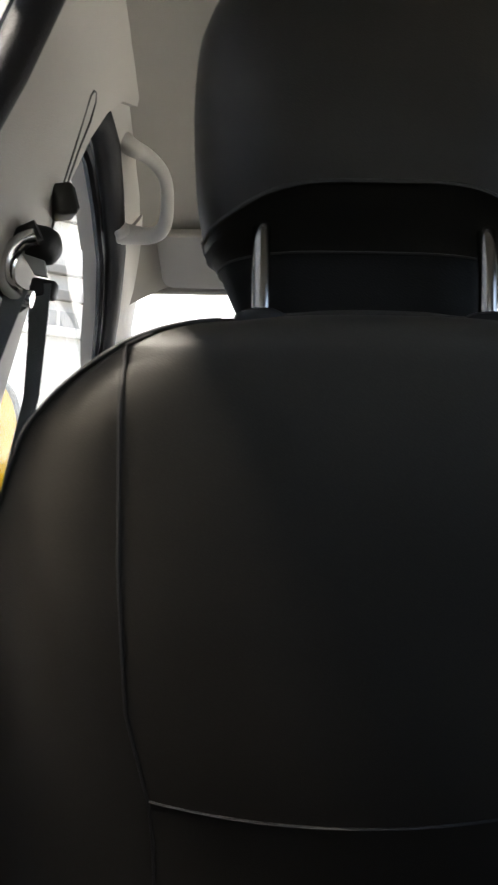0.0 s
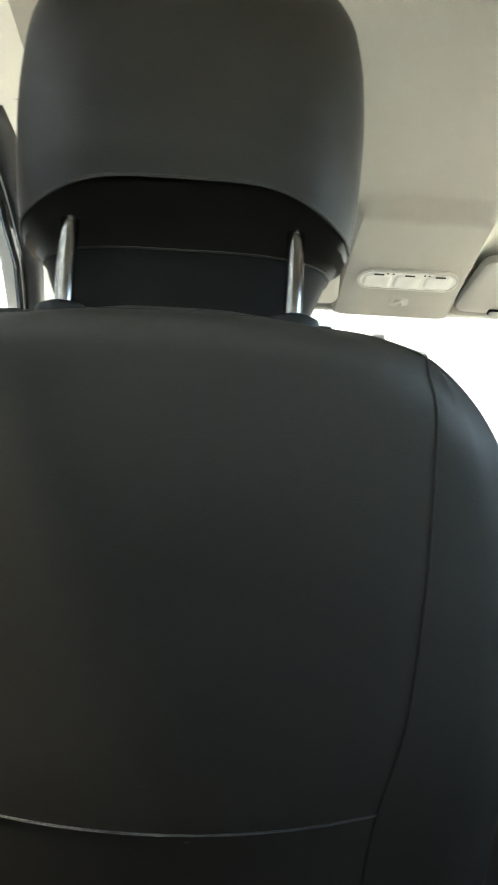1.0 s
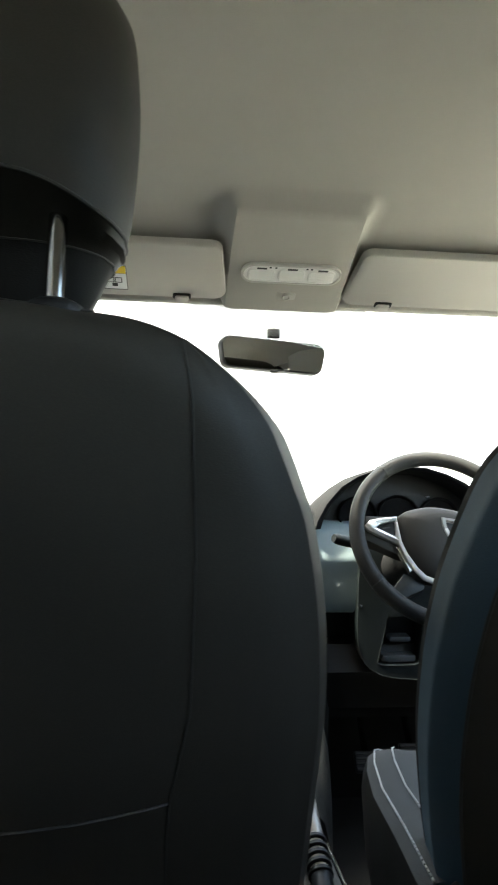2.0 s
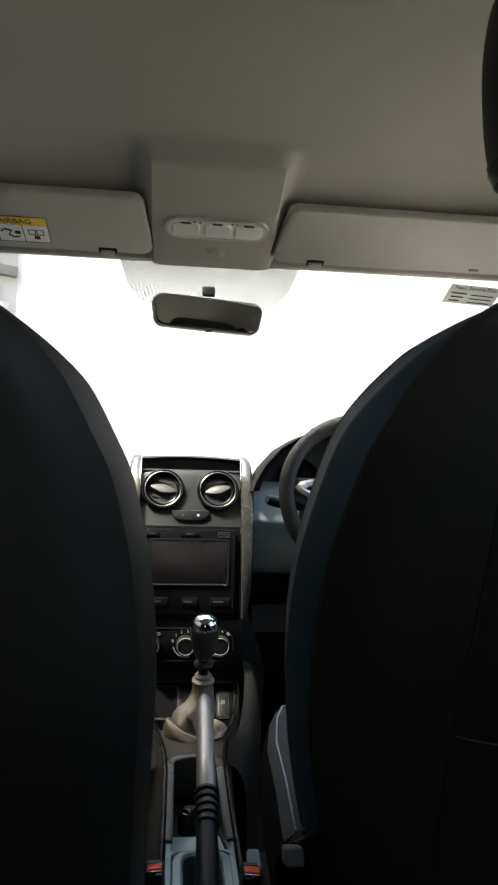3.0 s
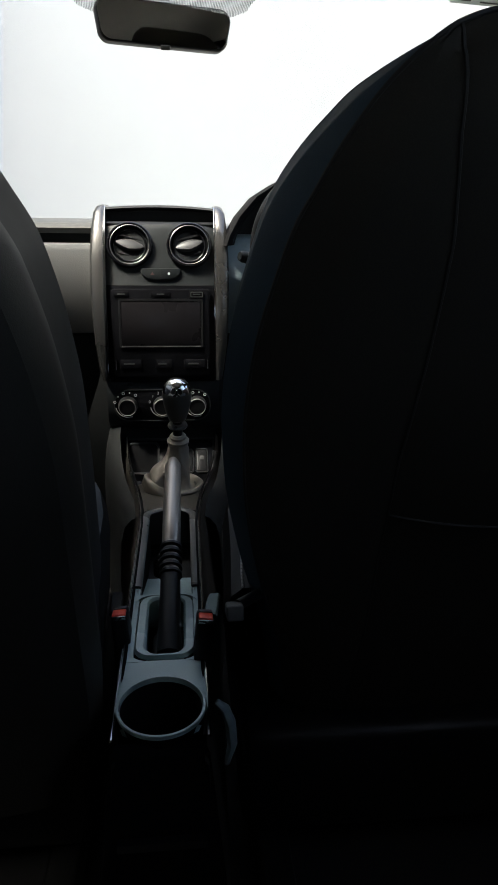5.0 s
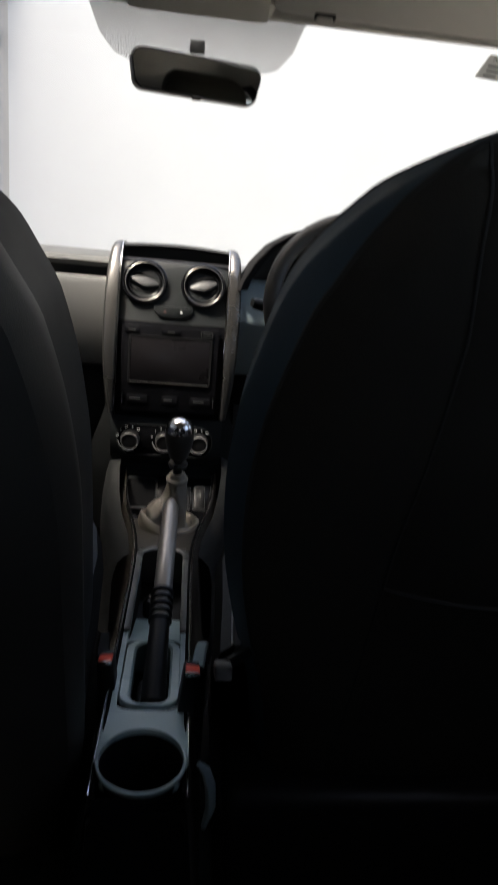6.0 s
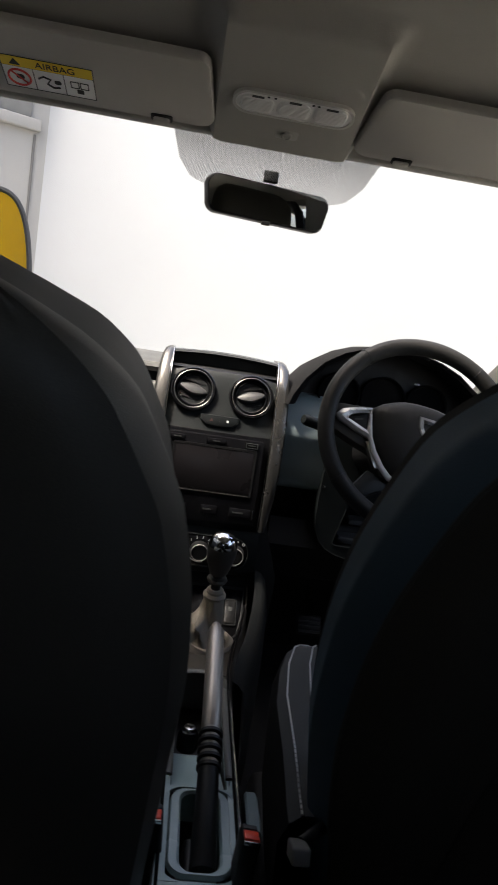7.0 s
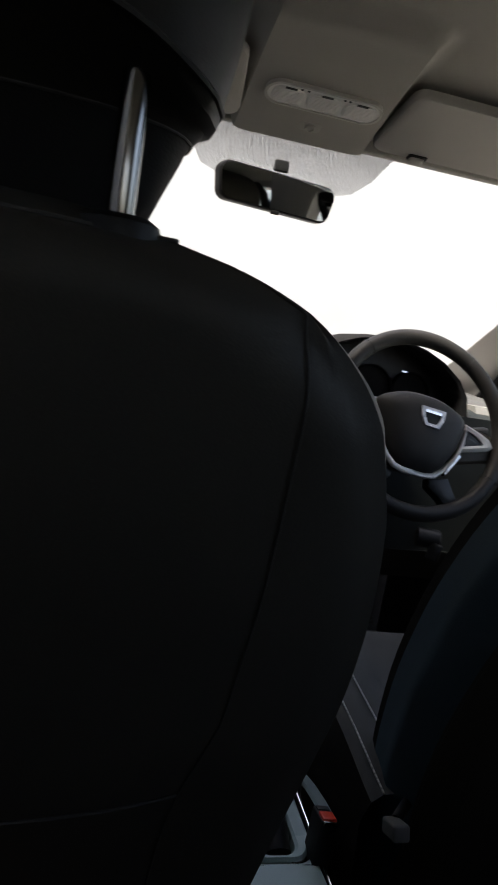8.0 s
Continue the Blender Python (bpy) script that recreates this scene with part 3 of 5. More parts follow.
    for s in (-1, 1):
        part("pictogram", frame_ring([(p[0] + s * 0.007, p[1] + 0.002) for p in rrect(0.013, 0.014, 0.001)], [(p[0] + s * 0.007, p[1] + 0.002) for p in rrect(0.010, 0.011, 0.001)], 0.0004, e), INK, base)
    part("pictogram", slab(rrect(0.010, 0.009, 0.002), 0.0004, e @ Matrix.Translation((0, -0.011, 0))), INK, base)


airbag_label()


def dome_lamp():
    t = thing("dome_lamp", (0, 0, 0), "clear ribbed courtesy lamp in the headliner", "ceiling lamp")
    m = visor_frame(0.005, 1.224)
    pill = rrect(0.182, 0.050, 0.0245, 8)
    part("bezel", frame_ring(pill, [(p[0] * 0.955, p[1] * 0.86) for p in pill], 0.012, m @ Matrix.Translation((0, 0, 0.006))), TRIM, t)
    part("base", slab([(p[0] * 0.96, p[1] * 0.87) for p in pill], 0.006, m @ Matrix.Translation((0, 0, 0.0045))), LENS, t, "clear lens base")
    for k in (-1, 0, 1):
        lens = part("lens", slab(rrect(0.050, 0.034, 0.012), 0.004, m @ Matrix.Translation((k * 0.055, -0.002, 0.0065)), 0.002), LENS, t, "clear ribbed lens")
        for j in range(9):
            part("rib", moved(box(-0.0215, 0.0215, -0.0006, 0.0006, -0.0004, 0.0007), m @ Matrix.Translation((k * 0.055, -0.0135 + 0.0028 * j, 0.0067))), LENS, lens)
        part("symbol", slab(rrect(0.018, 0.004, 0.001), 0.0006, m @ Matrix.Translation((k * 0.055, 0.0155, 0.0068))), GREYINK, t)
    for x in (-0.040, -0.030, 0.026, 0.034):
        part("symbol", slab(rrect(0.004, 0.003, 0.001), 0.0006, m @ Matrix.Translation((x, 0.0185, 0.0068))), INK, t)
    b = thing("microphone_cover", (0, 0, 0), "small round grey microphone cover in the headliner", "microphone")
    mm = visor_frame(0.005, 1.287)
    part("plate", slab(rrect(0.036, 0.022, 0.006), 0.003, mm @ Matrix.Translation((0, 0, 0.0003)), 0.0002), VISOR, b)
    part("grille", lathe([(0.0085, 0.001), (0.0085, 0.0032), (0.0065, 0.0042), (0.005, 0.003), (0.001, 0.003)], 20, mm), VISOR, b, "ringed round grille")


dome_lamp()


def grab_handle():
    t = thing("grab_handle", (0, 0, 0), "pale plastic passenger grab handle by the roof rail", "grab handle")
    pts = [(-0.604, 0.880, 1.632), (-0.586, 0.888, 1.618), (-0.568, 0.900, 1.609), (-0.556, 0.915, 1.610), (-0.542, 0.935, 1.607), (-0.532, 0.953, 1.598), (-0.530, 0.976, 1.585), (-0.533, 1.000, 1.563), (-0.541, 1.020, 1.552), (-0.556, 1.030, 1.547), (-0.578, 1.032, 1.547), (-0.606, 1.034, 1.552)]
    fine = []
    for i in range(len(pts) - 1):
        p0, p1, p2, p3 = (Vector(pts[max(0, min(len(pts) - 1, i + j))]) for j in (-1, 0, 1, 2))
        fine += [0.5 * (2 * p1 + (p2 - p0) * u + (2 * p0 - 5 * p1 + 4 * p2 - p3) * u * u + (3 * p1 - p0 - 3 * p2 + p3) * u ** 3) for u in (0, 0.25, 0.5, 0.75)]
    fine.append(Vector(pts[-1]))
    n = len(fine) - 1
    part("grip", tube(fine, [0.0092 + 0.0070 * abs(2 * k / n - 1) ** 2.2 for k in range(n + 1)], 14), TRIM, t)
    part("mount", moved(box(-0.012, 0.012, -0.022, 0.022, -0.011, 0.011, 0.008), pose(-0.590, 0.884, 1.622, 0, -20, 0)), TRIM, t)
    part("mount", moved(box(-0.012, 0.012, -0.020, 0.020, -0.011, 0.011, 0.008), pose(-0.600, 1.033, 1.550, 0, -20, 0)), TRIM, t)


grab_handle()


# ---- belt on the centre pillar ----
def seat_belt():
    t = thing("seat_belt", (0, 0, 0), "grey seat belt hanging from its pillar ring", "seat belt")
    slot = [(-0.605, 0.689, 1.400), (-0.597, 0.686, 1.440), (-0.585, 0.686, 1.485), (-0.5765, 0.686, 1.520), (-0.571, 0.684, 1.538), (-0.569, 0.688, 1.546), (-0.5695, 0.698, 1.551), (-0.571, 0.705, 1.546), (-0.576, 0.707, 1.526), (-0.585, 0.700, 1.491), (-0.596, 0.697, 1.448), (-0.603, 0.696, 1.420)]
    part("slot", tube(slot, 0.0011, 8), DASH, t, "dark outline of the height adjuster slot")
    tilt = pose(-0.594, 0.680, 1.430, 8, -18, 24)
    button = part("height_button", moved(box(-0.010, 0.012, -0.016, 0.016, -0.0145, 0.0145, 0.005), tilt), BLACK, t, "black height adjuster button")
    part("button_face", moved(box(0.0115, 0.0135, -0.011, 0.011, -0.010, 0.010, 0.0008), tilt), DASH, button)
    part("bolt_cover", lathe([(0.0165, -0.020), (0.0170, 0.004), (0.0148, 0.011), (0.010, 0.0150), (0.003, 0.0160)], 26, axes((-0.601, 0.650, 1.376), (0.25, 1, 0), (0.3, 0, 1))), BLACK, t, "domed black bolt cover")
    ring = [(-0.590, 0.600, 1.363), (-0.601, 0.600, 1.359), (-0.610, 0.600, 1.348), (-0.613, 0.600, 1.335), (-0.610, 0.600, 1.322), (-0.601, 0.600, 1.314), (-0.589, 0.600, 1.311)]
    arc = []
    for i in range(len(ring) - 1):
        p0, p1, p2, p3 = (Vector(ring[max(0, min(len(ring) - 1, i + j))]) for j in (-1, 0, 1, 2))
        for k in range(5):
            u = k / 5
            arc.append(0.5 * (2 * p1 + (p2 - p0) * u + (2 * p0 - 5 * p1 + 4 * p2 - p3) * u * u + (3 * p1 - p0 - 3 * p2 + p3) * u ** 3))
    part("ring", tube(arc, 0.0055, 12, (1.0, 1.3)), CHROME, t, "chromed belt guide ring")
    part("ring_back", tube([(-0.592, 0.612, 1.374), (-0.606, 0.612, 1.368), (-0.619, 0.612, 1.350), (-0.617, 0.612, 1.324), (-0.602, 0.612, 1.310)], 0.0085, 10), BLACK, t, "black ring backing")
    part("guide", moved(box(-0.011, 0.011, -0.006, 0.006, -0.008, 0.008, 0.003), pose(-0.594, 0.640, 1.333, 0, 10, 0)), BLACK, t, "black plastic belt guide")
    part("guide_tongue", loft([[Vector((x, y, z)) for x, z in ((-0.611, 1.361), (-0.592, 1.355), (-0.589, 1.341), (-0.600, 1.343))] for y in (0.630, 0.634)]), WEBBING_LIGHT, t, "pale grey guide plate")
    def strap(stations):
        rows = []
        for (x0, x1, y, z) in stations:
            rows.append([Vector((x0, y, z)), Vector((x1, y - 0.006, z)), Vector((x1, y - 0.0045, z)), Vector((x0, y + 0.0015, z))])
        return loft(rows)
    part("webbing", strap([(-0.606, -0.586, 0.638, 1.336), (-0.606, -0.589, 0.640, 1.29), (-0.609, -0.594, 0.645, 1.24), (-0.630, -0.615, 0.66, 1.16), (-0.672, -0.652, 0.68, 1.08), (-0.69, -0.670, 0.69, 0.98), (-0.69, -0.670, 0.69, 0.70)]), WEBBING, t)
    part("webbing", strap([(-0.613, -0.593, 0.600, 1.317), (-0.622, -0.6045, 0.598, 1.280), (-0.633, -0.617, 0.592, 1.233), (-0.660, -0.644, 0.58, 1.12), (-0.682, -0.664, 0.57, 1.00), (-0.69, -0.672, 0.55, 0.80)]), WEBBING, t)


seat_belt()


# ---- front seats ----
TOP = [(1.182, 0.2300), (1.196, 0.2185), (1.214, 0.198), (1.232, 0.170), (1.244, 0.145), (1.252, 0.122), (1.257, 0.100)]
PASSENGER = [(0.50, 0.245), (0.65, 0.267), (0.72, 0.270), (0.78, 0.272), (0.84, 0.274), (0.90, 0.276), (0.96, 0.278), (1.0, 0.277), (1.06, 0.271), (1.11, 0.261), (1.13, 0.255), (1.15, 0.246)] + TOP
PASSENGER_DOOR_SIDE = [(0.50, 0.270), (0.65, 0.284), (0.80, 0.286), (0.90, 0.285), (0.96, 0.283), (1.0, 0.280), (1.06, 0.273)] + PASSENGER[9:]
DRIVER = [(0.50, 0.1920), (0.65, 0.2140), (0.70, 0.2240), (0.78, 0.2450), (0.86, 0.2620), (0.91, 0.2690), (0.97, 0.2730), (1.0, 0.2730), (1.05, 0.2690), (1.09, 0.2610), (1.14, 0.2470), (1.165, 0.2338), (1.182, 0.2228), (1.196, 0.2118), (1.214, 0.1960), (1.232, 0.1740), (1.244, 0.1540), (1.252, 0.1340), (1.257, 0.1130)]


def front_seat(cx, label, slope, zs, head_y, head_z, lever_side, rod_y, head_w, ahead, lift, depth, lean, flare, outline, left_outline, seams, seam_shift, edges, side_skin, front_skin):
    """slope: how far the back runs forward by height; ahead, lift: the backrest's shift; depth, lean, flare, outline: its thickness, top slope, side slope and half width by height; seams: half width between the two back seams by height; edges: how far the left and right side seams sit inside the outline."""
    t = thing("front_seat", (cx, 0.8, 0.34), label, "car seat", "front seats")
    off = Vector((-cx, -0.8, -0.34))

    def put(name, bm, mat, parent=None, lab=""):
        if name in ("back_panel", "lower_back_panel", "bolster_cover", "side_cover", "back_seam", "cross_seam"):
            for v in bm.verts:
                k = min(1.0, abs(v.co.x) / (0.92 * lerp_table(outline, max(0.5, min(1.257, v.co.z - lift)))))
                v.co.x += seam_shift * max(0.0, 1 - k ** 3) * (1 if v.co.z < 1.24 else 0.6)
        return part(name, moved(bm, Matrix.Translation(off + Vector((cx, 0, 0)))), mat, parent or t, lab)

    zrows = sorted({*np.linspace(0.50, zs, 14), *np.linspace(zs, 1.12, 12), *[round(1.12 + 0.137 * math.sin(math.pi / 2 * v), 4) for v in np.linspace(0, 1, 30)]})
    def seam_w(z):
        return lerp_table(seams, z)
    def row(z, edge, shape):
        w = curve_table(shape, z)
        wf = w + flare + (0.003 * max(0.0, min(1.0, (1.02 - z) / 0.15)) if cx < 0 else 0.0)
        ws = min(seam_w(z), w - 0.004)
        xs = [k / 8 * (ws - 0.006) for k in range(9)] + [ws] + [ws + (0.005 if w - ws > 0.02 else (w - ws) * 0.2)]
        d15 = min(edge, (w - xs[-1]) * 0.45)
        x10 = xs[-1]
        xs += [x10 + (w - d15 - x10) * k / 5 for k in range(1, 6)] + [w - d15 * 0.4, w]
        base = 0.46 + (1.25 - z) * slope
        bulge = 0.020 * math.sin(math.pi * max(0.0, min(1.0, (z - 0.85) / 0.407)))
        wrap = 0.024 * max(0.0, min(1.0, (1.24 - z) / 0.12)) if cx < 0 else 0.0
        pts = []
        for i, x in enumerate(xs):
            d, r = w - x, d15
            y = base - (0.010 + bulge) * (1 - (x / w) ** 2) + 0.006 + wrap * (x / w) ** 4
            y += 0.010 * min(1.0, max(0.0, (0.062 - d) / 0.038)) ** 2
            if i == 15:
                y += 0.0015
            if d < r:
                y += r - math.sqrt(max(0.0, r * r - (r - d) ** 2))
            dz = 1.257 - z
            if dz < 0.03:
                y += 0.03 - math.sqrt(max(0.0, 0.0009 - (0.03 - dz) ** 2))
            if i == 9:
                y += 0.0011 if shape is left_outline else 0.0005
            bend = 0.014 * math.exp(-((z - zs) / 0.08) ** 2) * max(0.0, 1 - (x / ws) ** 2) if x < ws else 0.0
            pts.append(Vector((x, y, z - bend)))
        deep = depth * min(1.0, 0.6 + 0.4 * min(1.0, (1.262 - z) / 0.05))
        e = pts[-1]
        half = pts + [Vector((w + (wf - w) * g, e.y + deep * k, z)) for k, g in ((0.25, 0.45), (0.5, 0.8), (0.75, 1.0))] + [Vector((wf - 0.004, e.y + deep, z)), Vector((wf * 0.88, e.y + deep * 1.08, z)), Vector((wf * 0.66, e.y + deep * 0.86, z)), Vector((wf * 0.33, e.y + deep * 0.74, z)), Vector((0, e.y + deep * 0.72, z))]
        for q in half:
            q.z += lean * max(0.0, q.y - base - 0.035) + lift
            q.y += ahead
        return half
    rows, lrows = [row(z, edges[1], outline) for z in zrows], [row(z, edges[0], left_outline) for z in zrows]
    n_rear = 18
    def mirror(p):
        return Vector((-p.x, p.y, p.z))
    def patch(i0, i1, cond, s=1):
        rs = [[(mirror(p) if s < 0 else p) for p in r[i0:i1 + 1]] for z, r in zip(zrows, lrows if s < 0 else rows) if cond(z)]
        return loft(rs, closed=False)
    def centre(cond):
        rs = [[mirror(p) for p in lr[9:0:-1]] + r[:10] for z, r, lr in zip(zrows, rows, lrows) if cond(z)]
        return loft(rs, closed=False)
    back = thing("backrest")
    back.parent = t
    put("back_panel", centre(lambda z: z >= zs - 1e-6), LEATHER, back)
    put("lower_back_panel", centre(lambda z: z <= zs + 1e-6), LEATHER, back)
    last = len(rows[0]) - 1
    for s in (-1, 1):
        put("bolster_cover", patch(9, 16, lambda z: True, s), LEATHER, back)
        # flank colours hold the sky tint and shade, the leather itself is one
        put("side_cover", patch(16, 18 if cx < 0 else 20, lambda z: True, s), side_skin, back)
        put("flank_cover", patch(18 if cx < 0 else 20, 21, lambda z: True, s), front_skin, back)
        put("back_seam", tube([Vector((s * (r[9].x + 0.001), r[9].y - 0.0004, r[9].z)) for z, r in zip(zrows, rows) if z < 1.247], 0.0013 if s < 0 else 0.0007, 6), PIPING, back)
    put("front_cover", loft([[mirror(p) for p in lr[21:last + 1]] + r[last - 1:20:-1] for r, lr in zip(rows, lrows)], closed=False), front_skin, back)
    # top: a cap between the uppermost rows of back and front
    r = rows[-1]
    loop = r + [mirror(p) for p in lrows[-1][-2:0:-1]]
    c = sum(loop, Vector()) / len(loop)
    put("top_panel", loft([loop, [p.lerp(c, 0.12) + Vector((0, 0, 0.0035)) for p in loop], [p.lerp(c, 0.3) + Vector((0, 0, 0.007)) for p in loop], [p.lerp(c, 0.5) + Vector((0, 0, 0.009)) for p in loop], [p.lerp(c, 0.75) + Vector((0, 0, 0.010)) for p in loop], [p.lerp(c, 0.97) + Vector((0, 0, 0.010)) for p in loop]]), LEATHER, back)
    side_rows, left_rows = rows[6:-1], lrows[6:-1]
    up = Vector((0, -0.0006, 0.0006))
    path = [mirror(rw[16]) + up for rw in left_rows] + [mirror(q) + up for q in lrows[-1][16:0:-2]] + [q + up for q in rows[-1][0:17:2]] + ([] if cx < 0 else [rw[16] + up for rw in side_rows[::-1]])
    put("top_piping", tube(path, 0.0015, 6), PIPING, back)
    zi = min(range(len(zrows)), key=lambda i: abs(zrows[i] - zs))
    put("cross_seam", tube([mirror(p) + Vector((0, -0.0012, 0)) for p in rows[zi][9:0:-1]] + [p + Vector((0, -0.0012, 0)) for p in rows[zi][:10]], 0.0013, 6), PIPING, back)
    # head restraint
    rest = thing("head_restraint")
    rest.parent = t
    table = [(-0.026, 0.072, 0.028, 0.066), (-0.014, 0.088, 0.025, 0.074), (0.012, 0.099, 0.022, 0.084), (0.030, 0.107, 0.020, 0.091), (0.038, 0.110, 0.018, 0.094), (0.040, 0.112, 0.017, 0.096), (0.050, 0.117, 0.006, 0.097), (0.059, 0.1215, -0.017, 0.097), (0.066, 0.1225, -0.030, 0.097), (0.088, 0.1275, -0.036, 0.096), (0.13, 0.1305, -0.038, 0.093), (0.165, 0.1297, -0.036, 0.088), (0.195, 0.1255, -0.032, 0.078), (0.213, 0.116, -0.026, 0.064), (0.225, 0.101, -0.018, 0.046), (0.232, 0.084, -0.008, 0.024), (0.234, 0.05, -0.002, 0.012)]
    for a, b in zip(table[8:-1], table[9:]):
        for u in (0.25, 0.5, 0.75):
            z = a[0] + (b[0] - a[0]) * u
            table.append((z, *[curve_table(sorted((q[0], q[k]) for q in table[8:17]), z) for k in (1, 2, 3)]))
    table = table[:8] + sorted(table[8:])
    base = Vector((0.0 if cx < 0 else 0.014, 0.510 + head_y, 1.268 + head_z))
    def ring(z, hw, y0, y1, n=56):
        out = []
        for k in range(n):
            a = 2 * math.pi * k / n
            ca, sa = math.cos(a), math.sin(a)
            q = 2 / 4.0
            yy = math.copysign(abs(sa) ** q, sa)
            xx = math.copysign(abs(ca) ** q, ca)
            taper = 1 - 0.26 * max(0, -yy) ** 1.5
            # the pad's lower edge hangs down at the corners
            hang = lerp_table([(0.040, 0.0), (0.050, 0.3), (0.059, 0.9), (0.066, 1.0), (0.11, 0.0)], max(0.040, min(0.11, z))) * 0.015 * abs(xx) ** 5
            out.append(base + Vector((head_w * hw * xx * taper, (y0 + y1) / 2 + (y1 - y0) / 2 * yy, z - hang)))
        return out
    rings = [ring(*v) for v in table]
    # the chin's darker copy holds the shade of its underside
    put("chin_cover", loft(rings[:6]), LEATHER_SHADED, rest)
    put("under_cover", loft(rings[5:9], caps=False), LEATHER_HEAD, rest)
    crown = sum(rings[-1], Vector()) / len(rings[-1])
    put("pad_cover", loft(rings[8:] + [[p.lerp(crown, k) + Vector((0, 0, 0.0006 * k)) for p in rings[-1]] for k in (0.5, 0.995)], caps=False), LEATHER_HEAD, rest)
    put("pad_seam", tube([p + Vector((0, -0.0005, 0)) for p in rings[8]], 0.0015, 6, loop=True), PIPING, rest)
    put("chin_seam", tube(rings[5], 0.0009, 6, loop=True), PIPING, rest)
    for s in (-1, 1):
        rx = s * (0.074 if cx < 0 else 0.0785) + (0.0 if cx < 0 else 0.0115)
        put("rod", tube([(rx, rod_y, 1.255 + lift), (rx, rod_y - 0.002, 1.29 + lift), (rx, rod_y, base.z + 0.062)], 0.0060, 20), STEEL, rest, "polished steel rod")
        put("grommet", lathe([(0.0165, -0.014), (0.0185, -0.002), (0.0175, 0.0020), (0.013, 0.0046), (0.0072, 0.0040)], 26, Matrix.Translation((rx, rod_y + 0.002, 1.2605 + lift))), BLACK, rest, "black rod grommet")
    # cushion
    cush = thing("seat_cushion")
    cush.parent = t
    crow = []
    ylist = [0.79, 0.82, 0.86, 0.90, 1.0, 1.08, 1.14, 1.165, 1.19, 1.207, 1.222, 1.232, 1.240, 1.245, 1.248]
    for y in ylist:
        k = max(0.0, (y - 1.12) / 0.128)
        zc = 0.724 + 0.03 * (y - 0.66) / 0.5 - 0.06 * k ** 3
        w = lerp_table([(0.6, 0.285), (0.8, 0.285), (0.89, 0.278), (1.0, 0.274), (1.05, 0.266), (1.10, 0.255), (1.14, 0.239), (1.17, 0.221), (1.20, 0.194), (1.222, 0.164), (1.24, 0.124), (1.25, 0.08)], y)
        b = 0.045 * (1 - 0.55 * k)
        fill = b * min(1.0, max(0.0, (y - 1.02) / 0.16)) ** 1.5
        pts = []
        for x, dz in ((0, fill), (0.08, fill), (0.12, max(0.004, fill)), (0.14, max(b * 0.6, fill)), (0.158, b * 0.9), (0.178, b), (0.206, b * 0.93), (0.2165, b * 0.72), (0.224, b * 0.2), (0.219, -0.08), (0.20, -0.20)):
            pts.append(Vector((x * w / 0.24, y, zc + dz * (1 - 0.3 * k))))
        crow.append([Vector((-p.x, p.y, p.z)) for p in pts[::-1]] + pts[1:])
    put("top_cover", loft([r[3:-3] for r in crow], closed=False), CUSHION, cush)
    # darkened leather stands for the shade down the cushion's sides
    put("side_bolster", loft([r[:4] for r in crow], closed=False), LEATHER_DARK, cush)
    put("side_bolster", loft([r[-4:] for r in crow], closed=False), LEATHER_DARK, cush)
    put("front_apron", loft([crow[-1], [p + Vector((0, -0.004, -0.05)) for p in crow[-1]], [Vector((p.x, p.y - 0.05, 0.50)) for p in crow[-1]]], closed=False), CUSHION, cush)
    for s in (-1, 1):
        for idx, lo, nm in ((6, 0, "outer_stitching"), (5, 3, "inner_stitching")):
            pts = []
            for rw in crow[lo:(10 if idx == 6 else 8)]:
                p = rw[10 + s * idx]
                pts.append(p + Vector((0, 0, 0.002)))
            dash = []
            for p, q in zip(pts, pts[1:]):
                L = (q - p).length
                m_ = max(2, int(L / 0.0075))
                for k in range(m_):
                    a, b2 = p.lerp(q, k / m_), p.lerp(q, (k + 0.72) / m_)
                    dash.append(tube([a, b2], 0.0013, 5))
            put(nm, joined(*dash), STITCH, cush, "white decorative stitching")
    put("base", box(-0.24, 0.24, 0.80, 1.18, 0.40, 0.56, 0.02), BLACK, t)
    for s in (-1, 1):
        put("rail", box(s * 0.20 - 0.02, s * 0.20 + 0.02, 0.62, 1.22, 0.34, 0.40, 0.006), BLACK, t, "dark floor rail")
    if lever_side < 0:
        put("recline_lever", moved(box(-0.009, 0.009, -0.012, 0.016, -0.008, 0.008, 0.003), pose(-0.258, 0.730, 0.782, -20, 0, 0)), DASH_GREY, t, "grey plastic recline lever")
        put("hinge_cover", tube([(-0.280, 0.664, 0.726), (-0.272, 0.662, 0.719), (-0.267, 0.660, 0.704), (-0.265, 0.660, 0.680), (-0.270, 0.662, 0.655)], [0.0035, 0.006, 0.0075, 0.007, 0.004], 12, (1.0, 0.7)), STALK, t, "teal-grey plastic hinge cover")
        put("lever_pivot", tube([(-0.20, 0.80, 0.775), (-0.254, 0.742, 0.782)], 0.006, 12), BLACK, t)
    return t


front_seat(-0.338, "black leatherette front passenger seat with steel headrest rods", 0.39, 0.931, -0.012, 0.013, 1, 0.504, 0.93, 0.0, 0.010, 0.180, 0.10, -0.016, PASSENGER, PASSENGER_DOOR_SIDE, [(0.5, 0.150), (0.92, 0.148), (1.0, 0.163), (1.1, 0.164), (1.2, 0.160), (1.25, 0.154)], 0.004, (0.004, 0.030), LEATHER, LEATHER_SHADED)
